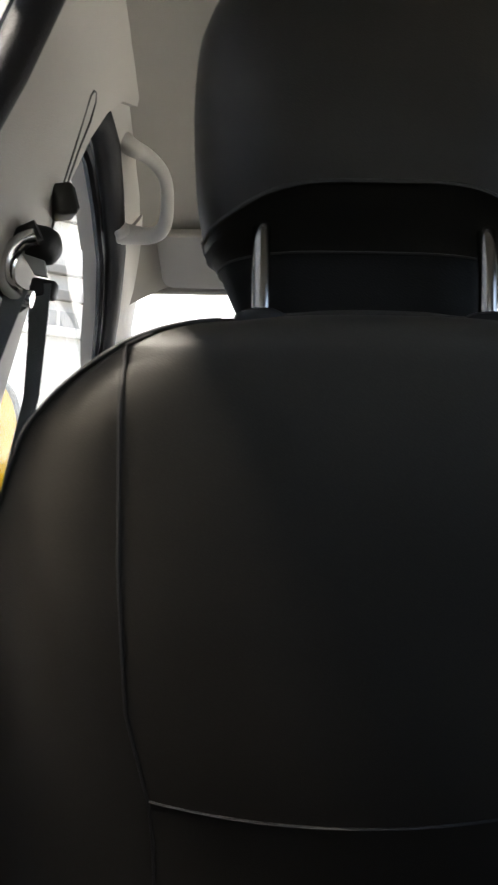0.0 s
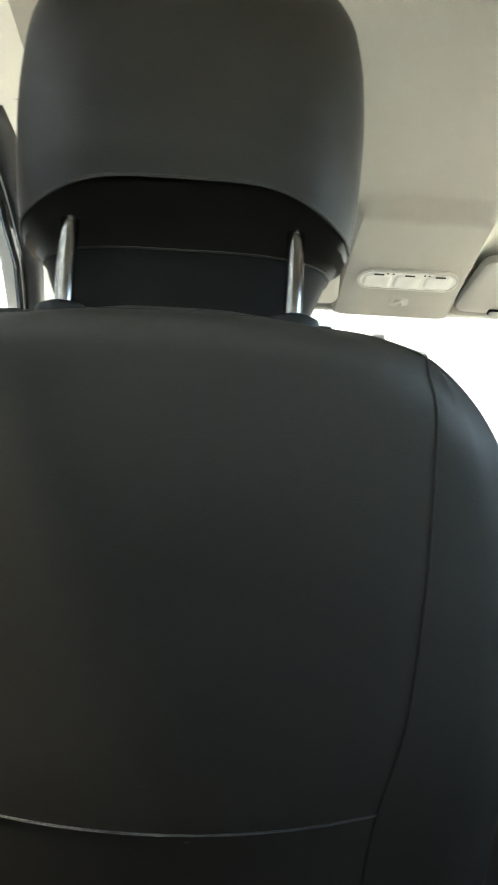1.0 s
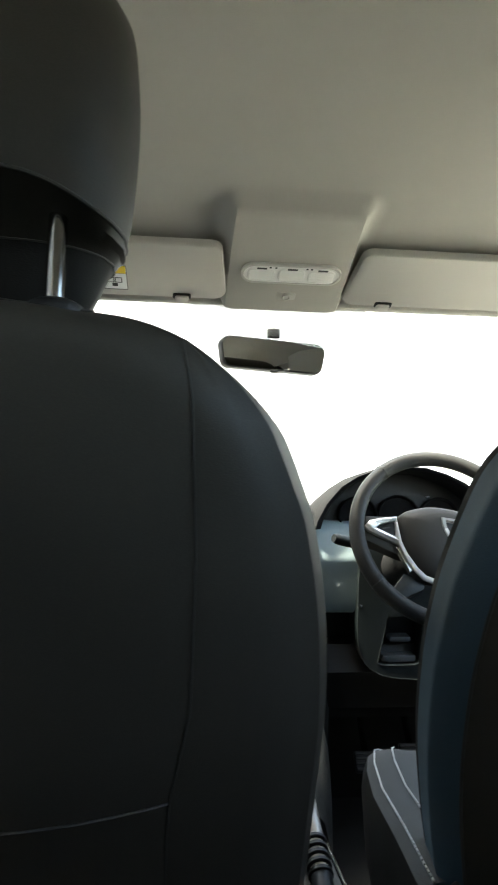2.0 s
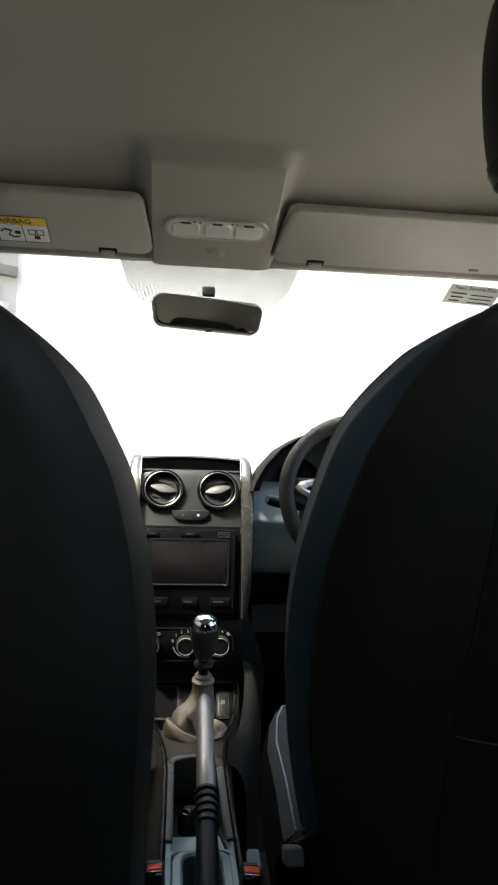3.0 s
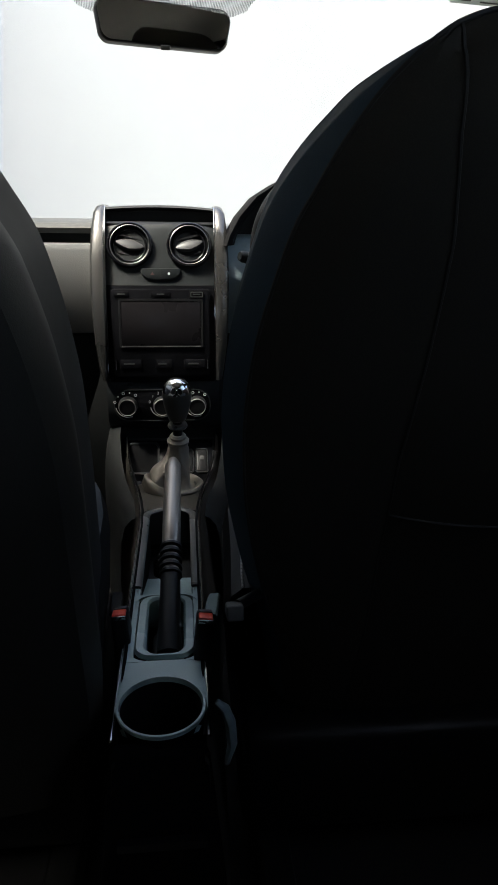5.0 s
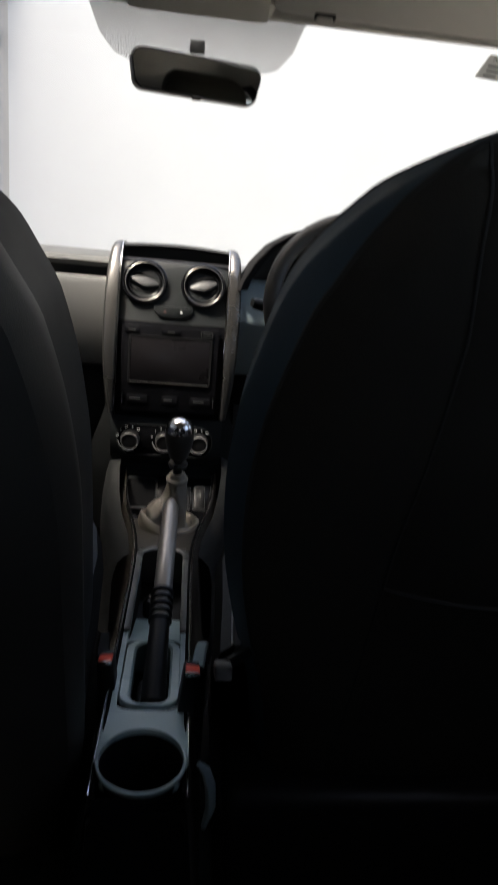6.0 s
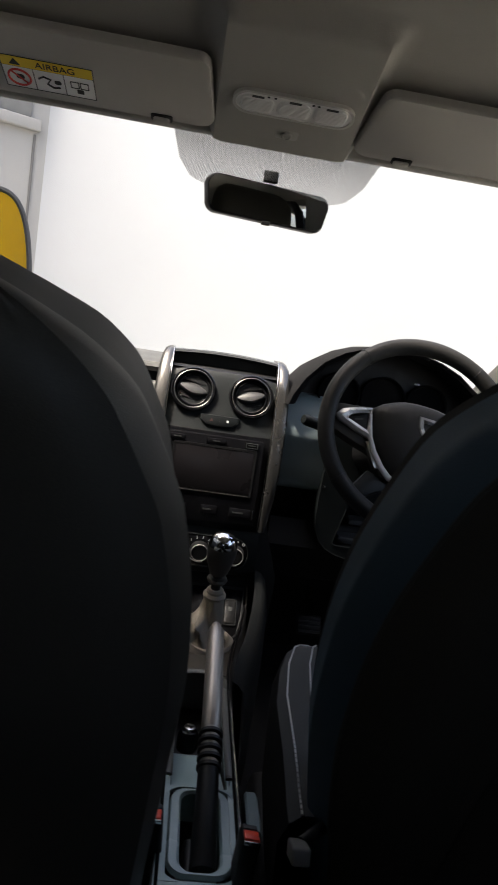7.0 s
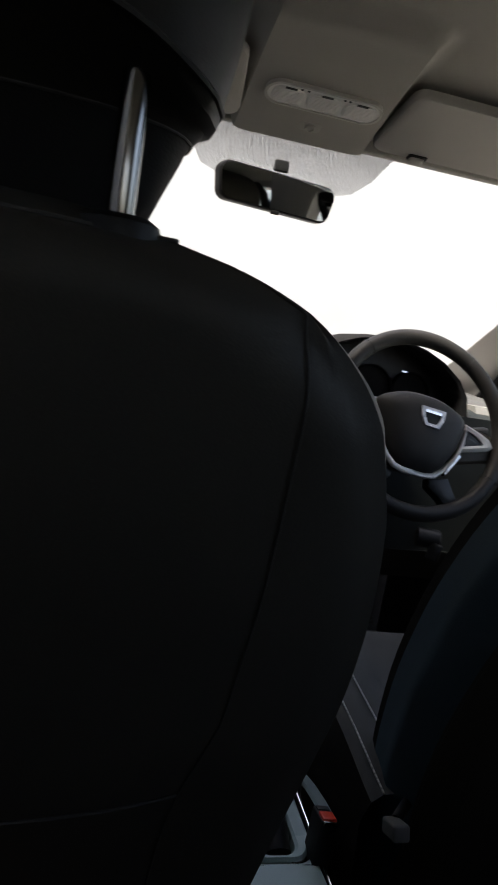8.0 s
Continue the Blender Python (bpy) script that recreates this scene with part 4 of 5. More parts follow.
front_seat(0.330, "black leatherette driver seat with white stitched cushion", 0.47, 0.892, 0.065, 0.104, -1, 0.521, 1.0, 0.050, 0.0195, 0.070, 0.24, -0.0075, DRIVER, DRIVER, [(0.5, 0.105), (0.70, 0.108), (0.86, 0.120), (0.95, 0.129), (1.05, 0.131), (1.13, 0.134), (1.19, 0.144), (1.25, 0.150)], 0.0, (0.042, 0.010), LEATHER_SKYLIT, LEATHER_DARK)


# ---- dashboard ----
def dashboard():
    t = thing("dashboard", (0, 0, 0), "grey and black moulded plastic dashboard", "dashboard")
    def prof(x0, x1, pts, n=2):
        return loft([[Vector((x, y, z)) for y, z in pts] for x in np.linspace(x0, x1, n)])
    part("top_pad", prof(-0.71, 0.105, [(1.66, 1.172), (1.64, 1.168), (1.632, 1.158), (1.64, 1.148), (2.16, 1.13), (2.18, 1.168), (1.95, 1.182)]), DASH_TOP, t)
    part("driver_top_pad", prof(0.105, 0.71, [(1.70, 1.160), (1.68, 1.154), (1.675, 1.148), (1.68, 1.14), (2.16, 1.13), (2.18, 1.160), (1.95, 1.172)]), DASH, t)
    part("shelf_slot", prof(-0.70, -0.165, [(1.665, 1.150), (1.665, 1.120), (1.70, 1.116), (1.70, 1.152)]), BLACK, t, "dark open shelf slot")
    part("passenger_panel", prof(-0.70, -0.160, [(1.625, 1.128), (1.612, 1.124), (1.606, 1.112), (1.604, 1.04), (1.612, 0.955), (1.622, 0.940), (1.64, 0.936), (1.70, 0.94), (1.70, 1.126)]), DASH_GREY, t, "mid grey passenger fascia")
    part("glove_box", prof(-0.68, -0.150, [(1.66, 0.93), (1.668, 0.91), (1.70, 0.66), (1.74, 0.62), (1.80, 0.62), (1.80, 0.93)]), BLACK, t, "dark glove box lid")
    part("glove_box_latch", box(-0.46, -0.36, 1.655, 1.672, 0.875, 0.90, 0.005), BLACK, t)
    part("cowl", prof(-0.71, 0.71, [(1.75, 1.15), (1.75, 0.67), (2.13, 0.67), (2.13, 1.15)]), BLACK, t)
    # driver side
    part("inner_panel", prof(0.118, 0.235, [(1.66, 1.150), (1.64, 1.146), (1.620, 1.135), (1.606, 1.112), (1.596, 1.082), (1.591, 1.064), (1.592, 1.054), (1.597, 1.043), (1.606, 1.01), (1.618, 0.958), (1.624, 0.944), (1.640, 0.935), (1.72, 0.93), (1.72, 1.15)]), FASCIA, t, "satin inner fascia with windscreen light in its teal")
    m = axes((0.43, 1.612, 0.86), (1, 0, 0), (0, -0.16, 1))
    kn = [(-0.205, 0.27), (-0.208, 0.15), (-0.208, 0.06), (-0.206, 0.02), (-0.200, -0.012), (-0.190, -0.034), (-0.174, -0.050), (-0.150, -0.063), (-0.12, -0.070), (-0.05, -0.076), (0.06, -0.077), (0.26, -0.07), (0.265, 0.10), (0.265, 0.27), (0.10, 0.27), (-0.05, 0.27)]
    cub = [(-0.138, 0.072), (-0.142, 0.05), (-0.146, 0.03), (-0.150, 0.01), (-0.154, -0.01), (-0.157, -0.025), (-0.158, -0.035), (-0.150, -0.040), (-0.135, -0.041), (-0.10, -0.041), (-0.07, -0.040), (-0.058, -0.036), (-0.055, -0.02), (-0.055, 0.02), (-0.055, 0.072), (-0.09, 0.072)]
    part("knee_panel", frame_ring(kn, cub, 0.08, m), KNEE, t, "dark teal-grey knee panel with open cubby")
    part("cubby_floor", slab([(p[0] * 1.0, p[1]) for p in cub], 0.01, m @ Matrix.Translation((0, 0, -0.055))), BLACK, t)
    part("cubby_rim", tube([m @ Vector((*q, 0.001)) for q in cub[1:11]], 0.0009, 6), STACK_GREY, t, "thin cubby edge")
    part("cubby_tray", slab(rrect(0.080, 0.016, 0.005), 0.05, m @ Matrix.Translation((-0.105, -0.030, -0.010)), 0.003), DASH, t)
    part("knee_edge", tube([m @ Vector((*q, 0.001)) for q in kn[3:12]], 0.0009, 6), STACK_GREY, t, "thin lower panel edge")
    part("cubby_bar", slab(rrect(0.05, 0.012, 0.004), 0.03, m @ Matrix.Translation((-0.10, 0.012, -0.02)), 0.003), DASH, t)
    part("lower_cover", prof(0.13, 0.70, [(1.64, 0.80), (1.67, 0.77), (1.72, 0.70), (1.80, 0.68), (1.80, 0.86), (1.66, 0.86)]), BLACK, t)
    part("screw_cap", lathe([(0.004, -0.004), (0.004, 0.002), (0.002, 0.003)], 14, axes((0.228, 1.598, 0.955), (1, 0, 0), (0, 0, 1))), CHROME, t)
    part("end_panel", prof(0.60, 0.705, [(1.63, 1.150), (1.605, 1.12), (1.62, 0.85), (1.72, 0.85), (1.72, 1.15)]), DASH_GREY, t)


dashboard()


def vent_at(t, m, tilt):
    v = thing("air_vent")
    v.parent = t
    part("outer_ring", lathe([(0.0475, -0.012), (0.0475, 0.004), (0.045, 0.007), (0.0425, 0.004), (0.042, -0.010)], 40, m, False), PIANO, v, "gloss black vent rim")
    part("chrome_ring", tube([m @ Vector((0.0405 * math.cos(a), 0.0405 * math.sin(a), 0.0055)) for a in (2 * math.pi * k / 48 for k in range(48))], 0.0012, 8, loop=True), SMOKED, v, "chrome vent ring")
    part("barrel", lathe([(0.0385, 0.001), (0.037, -0.006), (0.032, -0.022), (0.004, -0.026)], 32, m, False), VENTDARK, v)
    part("inner_ring", tube([m @ Vector((0.033 * math.cos(a), 0.033 * math.sin(a), -0.004)) for a in (2 * math.pi * k / 32 for k in range(32))], 0.0022, 8, loop=True), PIANO, v)
    fl = [(0.030 * c, 0.0135 * s * (1 - 0.35 * abs(c))) for c, s in ((math.cos(a), math.sin(a)) for a in (2 * math.pi * k / 28 for k in range(28)))]
    part("flap", slab(fl, 0.008, m @ Matrix.Translation((0, 0.003, 0.001)) @ Matrix.Rotation(radians(tilt), 4, "Z") @ Matrix.Rotation(radians(-24), 4, "X"), 0.003), FLAP, v, "satin grey vent flap")
    part("louvre", slab(rrect(0.050, 0.004, 0.0015), 0.012, m @ Matrix.Translation((0, -0.018, -0.004)) @ Matrix.Rotation(radians(tilt), 4, "Z")), BLACK, v)
    part("louvre", slab(rrect(0.050, 0.004, 0.0015), 0.012, m @ Matrix.Translation((0, 0.019, -0.004)) @ Matrix.Rotation(radians(tilt), 4, "Z")), BLACK, v)


def centre_stack():
    cx = -0.0215
    t = thing("centre_stack", (0, 0, 0), "black centre stack with round vents, screen and silver side trims", "centre stack")
    face = [(1.168, 1.622), (1.155, 1.612), (1.12, 1.600), (1.085, 1.586), (1.06, 1.577), (1.045, 1.571)]
    low = [(1.045, 1.568), (1.02, 1.562), (0.97, 1.560), (0.90, 1.558), (0.855, 1.556), (0.842, 1.558)]
    hv = [(0.842, 1.566), (0.832, 1.560), (0.79, 1.562), (0.752, 1.566), (0.735, 1.578), (0.728, 1.60)]
    def skin(pts, hw, deep=0.16):
        rows = []
        for z, y in pts:
            h = hw(z) if callable(hw) else hw
            xs = np.linspace(-h, h, 13)
            rows.append([Vector((cx + x, y + 0.010 * (abs(x) / h) ** 3, z)) for x in xs] + [Vector((cx + h, y + deep, z)), Vector((cx - h, y + deep, z))])
        return loft(rows)
    part("upper_panel", skin(face, 0.114), STACK_GREY, t, "satin charcoal vent panel")
    part("radio_panel", skin(low, 0.113), PIANO, t, "gloss black radio surround")
    part("climate_panel", skin(hv, lambda z: 0.122 - 0.05 * max(0, 0.76 - z)), STACK_GREY, t, "charcoal heater panel")
    part("side_cheek", skin([(1.16, 1.66), (0.93, 1.60), (0.88, 1.595), (0.83, 1.592), (0.78, 1.592), (0.73, 1.595), (0.68, 1.60), (0.55, 1.62)], lambda z: 0.127 + 0.050 * min(1.0, max(0.0, (0.90 - z) / 0.16)) ** 1.3, 0.3), CHEEK, t, "dark grained flank of the stack")
    # open tray under the top lip
    part("top_tray", loft([[Vector((cx + x, y, z)) for x, y, z in ((-0.114, 1.624, 1.168), (0.114, 1.624, 1.168), (0.114, 1.72, 1.170), (-0.114, 1.72, 1.170))], [Vector((cx + x, y, z)) for x, y, z in ((-0.114, 1.640, 1.172), (0.114, 1.640, 1.172), (0.114, 1.72, 1.174), (-0.114, 1.72, 1.174))]]), BLACK, t)
    lip = []
    for k in np.linspace(-1, 1, 17):
        lip.append(Vector((cx + k * 0.118, 1.660 + 0.012 * (1 - k * k) + 0.0, 1.2005 + 0.006 * (1 - k * k))))
    rows = [[p + Vector(d) for d in ((0, 0, 0), (0, -0.004, -0.004), (0, 0.002, -0.007), (0, 0.06, -0.01), (0, 0.10, -0.03), (0, 0.10, -0.005), (0, 0.04, 0.002))] for p in lip]
    part("top_lip", loft(rows), STACK_GREY, t)
    part("tray_back", box(cx - 0.114, cx + 0.114, 1.70, 1.72, 1.165, 1.20), BLACK, t)
    # silver side trims
    for s in (-1, 1):
        rows = []
        for z, y, a, b in ((1.207, 1.675, 0.116, 0.126), (1.203, 1.655, 0.1155, 0.1325), (1.19, 1.630, 0.1145, 0.138), (1.15, 1.600, 0.1138, 0.142), (1.10, 1.581, 0.1135, 0.1435), (1.04, 1.561, 0.1132, 0.1435), (0.98, 1.551, 0.1132, 0.1420), (0.92, 1.546, 0.1132, 0.138), (0.875, 1.544, 0.1132, 0.132), (0.848, 1.546, 0.1135, 0.127)):
            rows.append([Vector((cx + s * x, y + dy, z)) for x, dy in ((a, 0.012), (a + 0.001, 0.002), (a + 0.004, -0.002), ((a + b) / 2, -0.003), (b - 0.004, 0.0), (b, 0.006), (b + 0.001, 0.03), (b + 0.001, 0.09), (a, 0.09))])
        part("side_trim", loft(rows), SMOKED, t, "satin silver side trim")
        part("trim_edge", tube([r[1] + Vector((-s * 0.001, -0.001, 0)) for r in rows], 0.0012, 6), CHROME, t, "bright inner trim edge")
    for x, tilt in ((-0.0835, -12), (0.0400, 14)):
        vent_at(t, axes((x, 1.597, 1.125), (1, 0, 0), (0, 0.33, 1)), tilt)
    # hazard and lock switch
    m = axes((cx + 0.001, 1.577, 1.068), (1, 0, 0), (0, 0.28, 1))
    hz = [(-0.041, 0.011), (0.041, 0.011), (0.040, 0.0), (0.030, -0.010), (0.012, -0.013), (-0.012, -0.013), (-0.030, -0.010), (-0.040, 0.0)]
    hazard = part("hazard_switch", slab(hz, 0.01, m @ Matrix.Translation((0, 0, 0.004)), 0.003), STACK_GREY, t)
    part("warning_mark", slab([(-0.004, -0.003), (0.004, -0.003), (0, 0.004)], 0.001, m @ Matrix.Translation((-0.017, 0, 0.0045))), HAZARD, hazard)
    part("lock_mark", slab(rrect(0.005, 0.005, 0.002), 0.001, m @ Matrix.Translation((0.017, 0, 0.0045))), DIALPRINT, hazard)
    part("switch_gap", slab(rrect(0.001, 0.020, 0.0004), 0.001, m @ Matrix.Translation((0, -0.001, 0.0044))), BLACK, hazard)
    # multimedia unit
    f = axes((cx, 1.555, 0.968), (1, 0, 0), (0, 0.02, 1))
    unit = part("media_unit", slab(rrect(0.206, 0.186, 0.008), 0.03, f @ Matrix.Translation((0, -0.022, 0)), 0.003), PIANO, t, "gloss black multimedia unit")
    part("screen", slab(rrect(0.166, 0.092, 0.003), 0.004, f @ Matrix.Translation((0, 0.0, 0.0015)), 0.0006), SCREEN, unit, "dark switched-off touch screen")
    part("screen_frame", frame_ring(rrect(0.176, 0.102, 0.005), rrect(0.167, 0.093, 0.003), 0.004, f @ Matrix.Translation((0, 0, 0.002))), BLACK, unit)
    part("screen_ledge", tube([f @ Vector((-0.083, -0.0485, 0.0025)), f @ Vector((0.083, -0.0485, 0.0025))], 0.0009, 6), SILVER, unit)
    for x in (-0.081, 0.0, 0.075):
        part("button", slab(rrect(0.030 if x else 0.040, 0.011, 0.002), 0.003, f @ Matrix.Translation((x, 0.060, 0.002)), 0.001), PIANO, unit)
        part("button_mark", slab(rrect(0.016, 0.0025, 0.001), 0.0006, f @ Matrix.Translation((x, 0.0605, 0.0026))), GREYINK, unit)
    part("port_frame", frame_ring(rrect(0.026, 0.011, 0.002), rrect(0.022, 0.008, 0.001), 0.002, f @ Matrix.Translation((0.075, 0.060, 0.003))), GREYINK, unit)
    for x, w in ((-0.066, 0.046), (0.004, 0.036), (0.070, 0.046)):
        part("button", slab(rrect(w, 0.020, 0.003), 0.004, f @ Matrix.Translation((x, -0.086, 0.002)), 0.0015), PIANO, unit)
        part("button_mark", slab(rrect(w * 0.5, 0.0032, 0.001), 0.0006, f @ Matrix.Translation((x - 0.004, -0.085, 0.0026))), GREYINK, unit)
    for x in (-0.097, 0.097):
        part("button_edge", slab(rrect(0.002, 0.022, 0.0006), 0.002, f @ Matrix.Translation((x, -0.086, 0.0024))), SILVER, unit)
    # heater controls
    h = axes((cx - 0.002, 1.560, 0.790), (1, 0, 0), (0, -0.03, 1))
    pod = part("heater_plate", slab(rrect(0.206, 0.068, 0.032, 8), 0.012, h @ Matrix.Translation((0, 0, 0.002)), 0.003), PIANO, t, "gloss black heater control plate")
    part("plate_rim", tube([h @ Vector((*q, 0.002)) for q in rrect(0.208, 0.070, 0.033, 8)], 0.0011, 6, loop=True), STACK_GREY, pod, "thin raised plate rim")
    for x in (-0.075, 0.0, 0.075):
        k = h @ Matrix.Translation((x, 0, 0.002))
        knob = part("heater_knob", lathe([(0.021, 0.0), (0.0205, 0.008), (0.019, 0.016), (0.016, 0.018)], 30, k), BLACK, pod)
        part("knob_ring", lathe([(0.0188, 0.0140), (0.0186, 0.0185), (0.0180, 0.0196), (0.0170, 0.0192), (0.0168, 0.016)], 30, k, False), DIALRING, knob, "silver knob ring")
        part("knob_face", lathe([(0.0167, 0.012), (0.0164, 0.0178), (0.003, 0.0184)], 24, k), BLACK, knob)
        part("dial_arc", tube([k @ Vector((0.0265 * math.cos(a), 0.0265 * math.sin(a), 0.0004)) for a in np.linspace(radians(190), radians(290), 16)], 0.0009, 5), DIALPRINT, pod, "white dial arc")
        for n_, d in enumerate((164, 135, 108, 81, 54)):
            a = radians(d)
            at = k @ Matrix.Translation((0.0290 * math.cos(a), 0.0290 * math.sin(a), 0.0008))
            if x == 0.0:
                lettering("dial_number", str(n_), 0.0085, at, DIALPRINT, pod)
            elif n_ % 2 == 0:
                part("dial_mark", tube([at @ Vector((0.0028 * math.cos(b), 0.0028 * math.sin(b), 0)) for b in (math.pi / 5 * q for q in range(10))], 0.0006, 5, loop=True), DIALPRINT, pod)
            else:
                part("dial_mark", slab(rrect(0.003, 0.0035, 0.001), 0.0006, at), DIALPRINT, pod)


centre_stack()


# ---- instrument binnacle and steering wheel ----
def instrument_cluster():
    t = thing("instrument_cluster", (0, 0, 0), "black hooded instrument binnacle behind the wheel", "instrument cluster")
    arch = [(0.112, 1.125), (0.118, 1.145), (0.140, 1.185), (0.175, 1.225), (0.215, 1.250), (0.26, 1.266), (0.32, 1.275), (0.38, 1.272), (0.43, 1.258), (0.475, 1.238), (0.52, 1.205), (0.545, 1.17), (0.555, 1.125)]
    c = Vector((0.335, 1.15))
    def ring(k, y, dz=0.0):
        return [Vector((c.x + (x - c.x) * k, y, c.y + (z - c.y) * k + dz)) for x, z in arch]
    part("hood", loft([ring(0.90, 1.66), ring(0.90, 1.59), ring(0.93, 1.572), ring(0.975, 1.568), ring(1.0, 1.578), ring(1.0, 1.70), ring(0.97, 1.90, -0.02), ring(0.9, 2.0, -0.05)], closed=False), HOODSKIN, t, "grained black hood")
    part("dial_panel", slab([(x - 0.335, z - 1.15) for x, z in arch], 0.02, axes((0.335, 1.655, 1.15), (1, 0, 0), (0, 0.12, 1))), BLACK, t)
    for x, r in ((0.235, 0.048), (0.335, 0.052), (0.435, 0.048)):
        m = axes((x, 1.648, 1.158), (1, 0, 0), (0, 0.12, 1))
        d = part("dial", lathe([(r, -0.006), (r, 0.010), (r - 0.004, 0.012), (r - 0.006, 0.002), (0.004, 0.001)], 36, m), VENTDARK, t)
        part("dial_ring", tube([m @ Vector(((r - 0.002) * math.cos(a), (r - 0.002) * math.sin(a), 0.011)) for a in (2 * math.pi * k / 36 for k in range(36))], 0.0012, 6, loop=True), VENTDARK, d, "thin dark dial ring")
    part("cover_lens", slab(rrect(0.012, 0.004, 0.0015), 0.002, axes((0.392, 1.600, 1.205), (1, 0, 0), (0, 0.3, 1))), CHROME, t, "small bright reset pin")


instrument_cluster()


def steering_wheel():
    t = thing("steering_wheel", (0.338, 1.375, 1.118), "black leather steering wheel with silver spoke trims", "steering wheel")
    a = radians(24)
    m = axes((0, 0, 0), (1, 0, 0), (0, math.sin(a), math.cos(a)))
    R = 0.1755
    part("rim", tube([m @ Vector((R * math.cos(q), R * math.sin(q), 0)) for q in (2 * math.pi * k / 96 for k in range(96))], 0.0155, 14, (1.0, 1.05), loop=True), PADSKIN, t, "black leather rim")
    for d in (52, 128, 214, 326):
        q = radians(d)
        part("rim_seam", tube([m @ (Vector((R * math.cos(q), R * math.sin(q), 0)) + 0.0162 * (math.cos(b) * Vector((math.cos(q), math.sin(q), 0)) + math.sin(b) * Vector((0, 0, 1)))) for b in (2 * math.pi * k / 18 for k in range(18))], 0.0009, 5, loop=True), BLACK, t)
    m = m @ Matrix.Rotation(radians(-9), 4, "Z")
    half = [(0.0, 0.058), (0.020, 0.0575), (0.040, 0.0545), (0.059, 0.048), (0.080, 0.038), (0.092, 0.028), (0.0955, 0.018), (0.090, -0.003), (0.0835, -0.030), (0.072, -0.053), (0.054, -0.078), (0.038, -0.092), (0.022, -0.0955), (0.0, -0.096)]
    pad = half + [(-x, y) for x, y in half[-2:0:-1]]
    part("airbag_pad", loft([[m @ Vector((x * k, y * k, z)) for x, y in pad] for k, z in ((1.0, -0.035), (1.0, -0.004), (0.985, 0.004), (0.93, 0.012), (0.8, 0.020), (0.6, 0.025), (0.35, 0.0275), (0.1, 0.028))]), PADSKIN, t, "grained dark grey airbag pad")
    part("hub", loft([[m @ Vector((x * k, y * k, z)) for x, y in pad] for k, z in ((0.7, -0.06), (0.85, -0.03))]), BLACK, t)
    for s in (-1, 1):
        # upper spoke with its switch pod and silver frame
        sp = [(s * 0.096, 0.025), (s * 0.115, 0.020), (s * 0.132, 0.0148), (s * 0.150, 0.0075), (s * 0.160, -0.006), (s * 0.152, -0.0139), (s * 0.122, -0.0247), (s * 0.086, -0.036)]
        web = [(s * 0.090, 0.030), (s * 0.120, 0.026), (s * 0.150, 0.022), (s * 0.175, 0.016), (s * 0.172, -0.030), (s * 0.150, -0.034), (s * 0.115, -0.046), (s * 0.078, -0.056)]
        spoke = part("spoke", slab(web, 0.026, m @ Matrix.Translation((0, 0, -0.006)), 0.005), LEATHER, t)
        inner = [(s * 0.100, 0.0135), (s * 0.113, 0.0095), (s * 0.125, 0.0045), (s * 0.133, -0.0005), (s * 0.138, -0.0065), (s * 0.134, -0.0085), (s * 0.119, -0.0135), (s * 0.097, -0.021)]
        part("spoke_trim", loft([[m @ Vector((*p, z)) for p in o] for o, z in ((inner, -0.004), (inner, 0.004), ([(Vector(p) * 0.5 + Vector(q) * 0.5)[:] for p, q in zip(sp, inner)], 0.0065), (sp, 0.002), (sp, -0.008))], caps=False), WHEELTRIM, spoke, "satin silver spoke trim")
        part("switch_pad", slab([(p[0] * 0.995, p[1] * 0.95) for p in inner], 0.006, m @ Matrix.Translation((0, 0, 0.001)), 0.002), BLACK, spoke)
        part("switch_mark", slab(rrect(0.016, 0.003, 0.001), 0.001, m @ Matrix.Translation((s * 0.116, -0.003, 0.0012)) @ Matrix.Rotation(radians(s * -18), 4, "Z")), GREYINK, spoke)
        # V-shaped trim along the lower pad edge
        v = [(s * 0.094, 0.010), (s * 0.0905, -0.010), (s * 0.0865, -0.030), (s * 0.075, -0.054), (s * 0.056, -0.080), (s * 0.040, -0.094), (s * 0.022, -0.0985), (0, -0.099)]
        part("pad_trim", tube([m @ Vector((p[0] * 1.03, p[1] * 1.03, 0.005)) for p in v], [0.0024, 0.003, 0.0038, 0.0046, 0.0056, 0.0062, 0.0062, 0.0062], 10, (1, 0.7)), WHEELTRIM, t, "satin silver trim under the pad")
        part("spoke_blade", slab([(s * 0.096, -0.041), (s * 0.0870, -0.036), (s * 0.060, -0.083), (s * 0.068, -0.088)], 0.012, m @ Matrix.Translation((0, 0, 0.002)), 0.003), SILVER, t, "silver lower spoke blade")
        low = [(s * 0.036, -0.101), (s * 0.056, -0.096), (s * 0.078, -0.090), (s * 0.098, -0.122), (s * 0.112, -0.138), (s * 0.090, -0.152), (s * 0.062, -0.131), (s * 0.039, -0.117)]
        part("lower_spoke", slab(low, 0.022, m @ Matrix.Translation((0, 0, -0.004)), 0.004), STACK_GREY, t, "grey lower spoke")
    e = m @ Matrix.Translation((0.012, 0.008, 0.0275))
    tr = [(-0.027, 0.018), (0.027, 0.018), (0.025, -0.002), (0.015, -0.022), (-0.015, -0.022), (-0.025, -0.002)]
    badge = part("emblem", slab(tr, 0.003, e, 0.001), BLACK, t, "plain shield-shaped badge")
    part("emblem_ring", loft([[e @ Vector((p[0] * k, p[1] * k, z)) for p in tr] for k, z in ((0.62, 0.0005), (0.66, 0.003), (0.92, 0.003), (0.98, 0.0005))], caps=False), DIALRING, badge, "chrome badge rim")
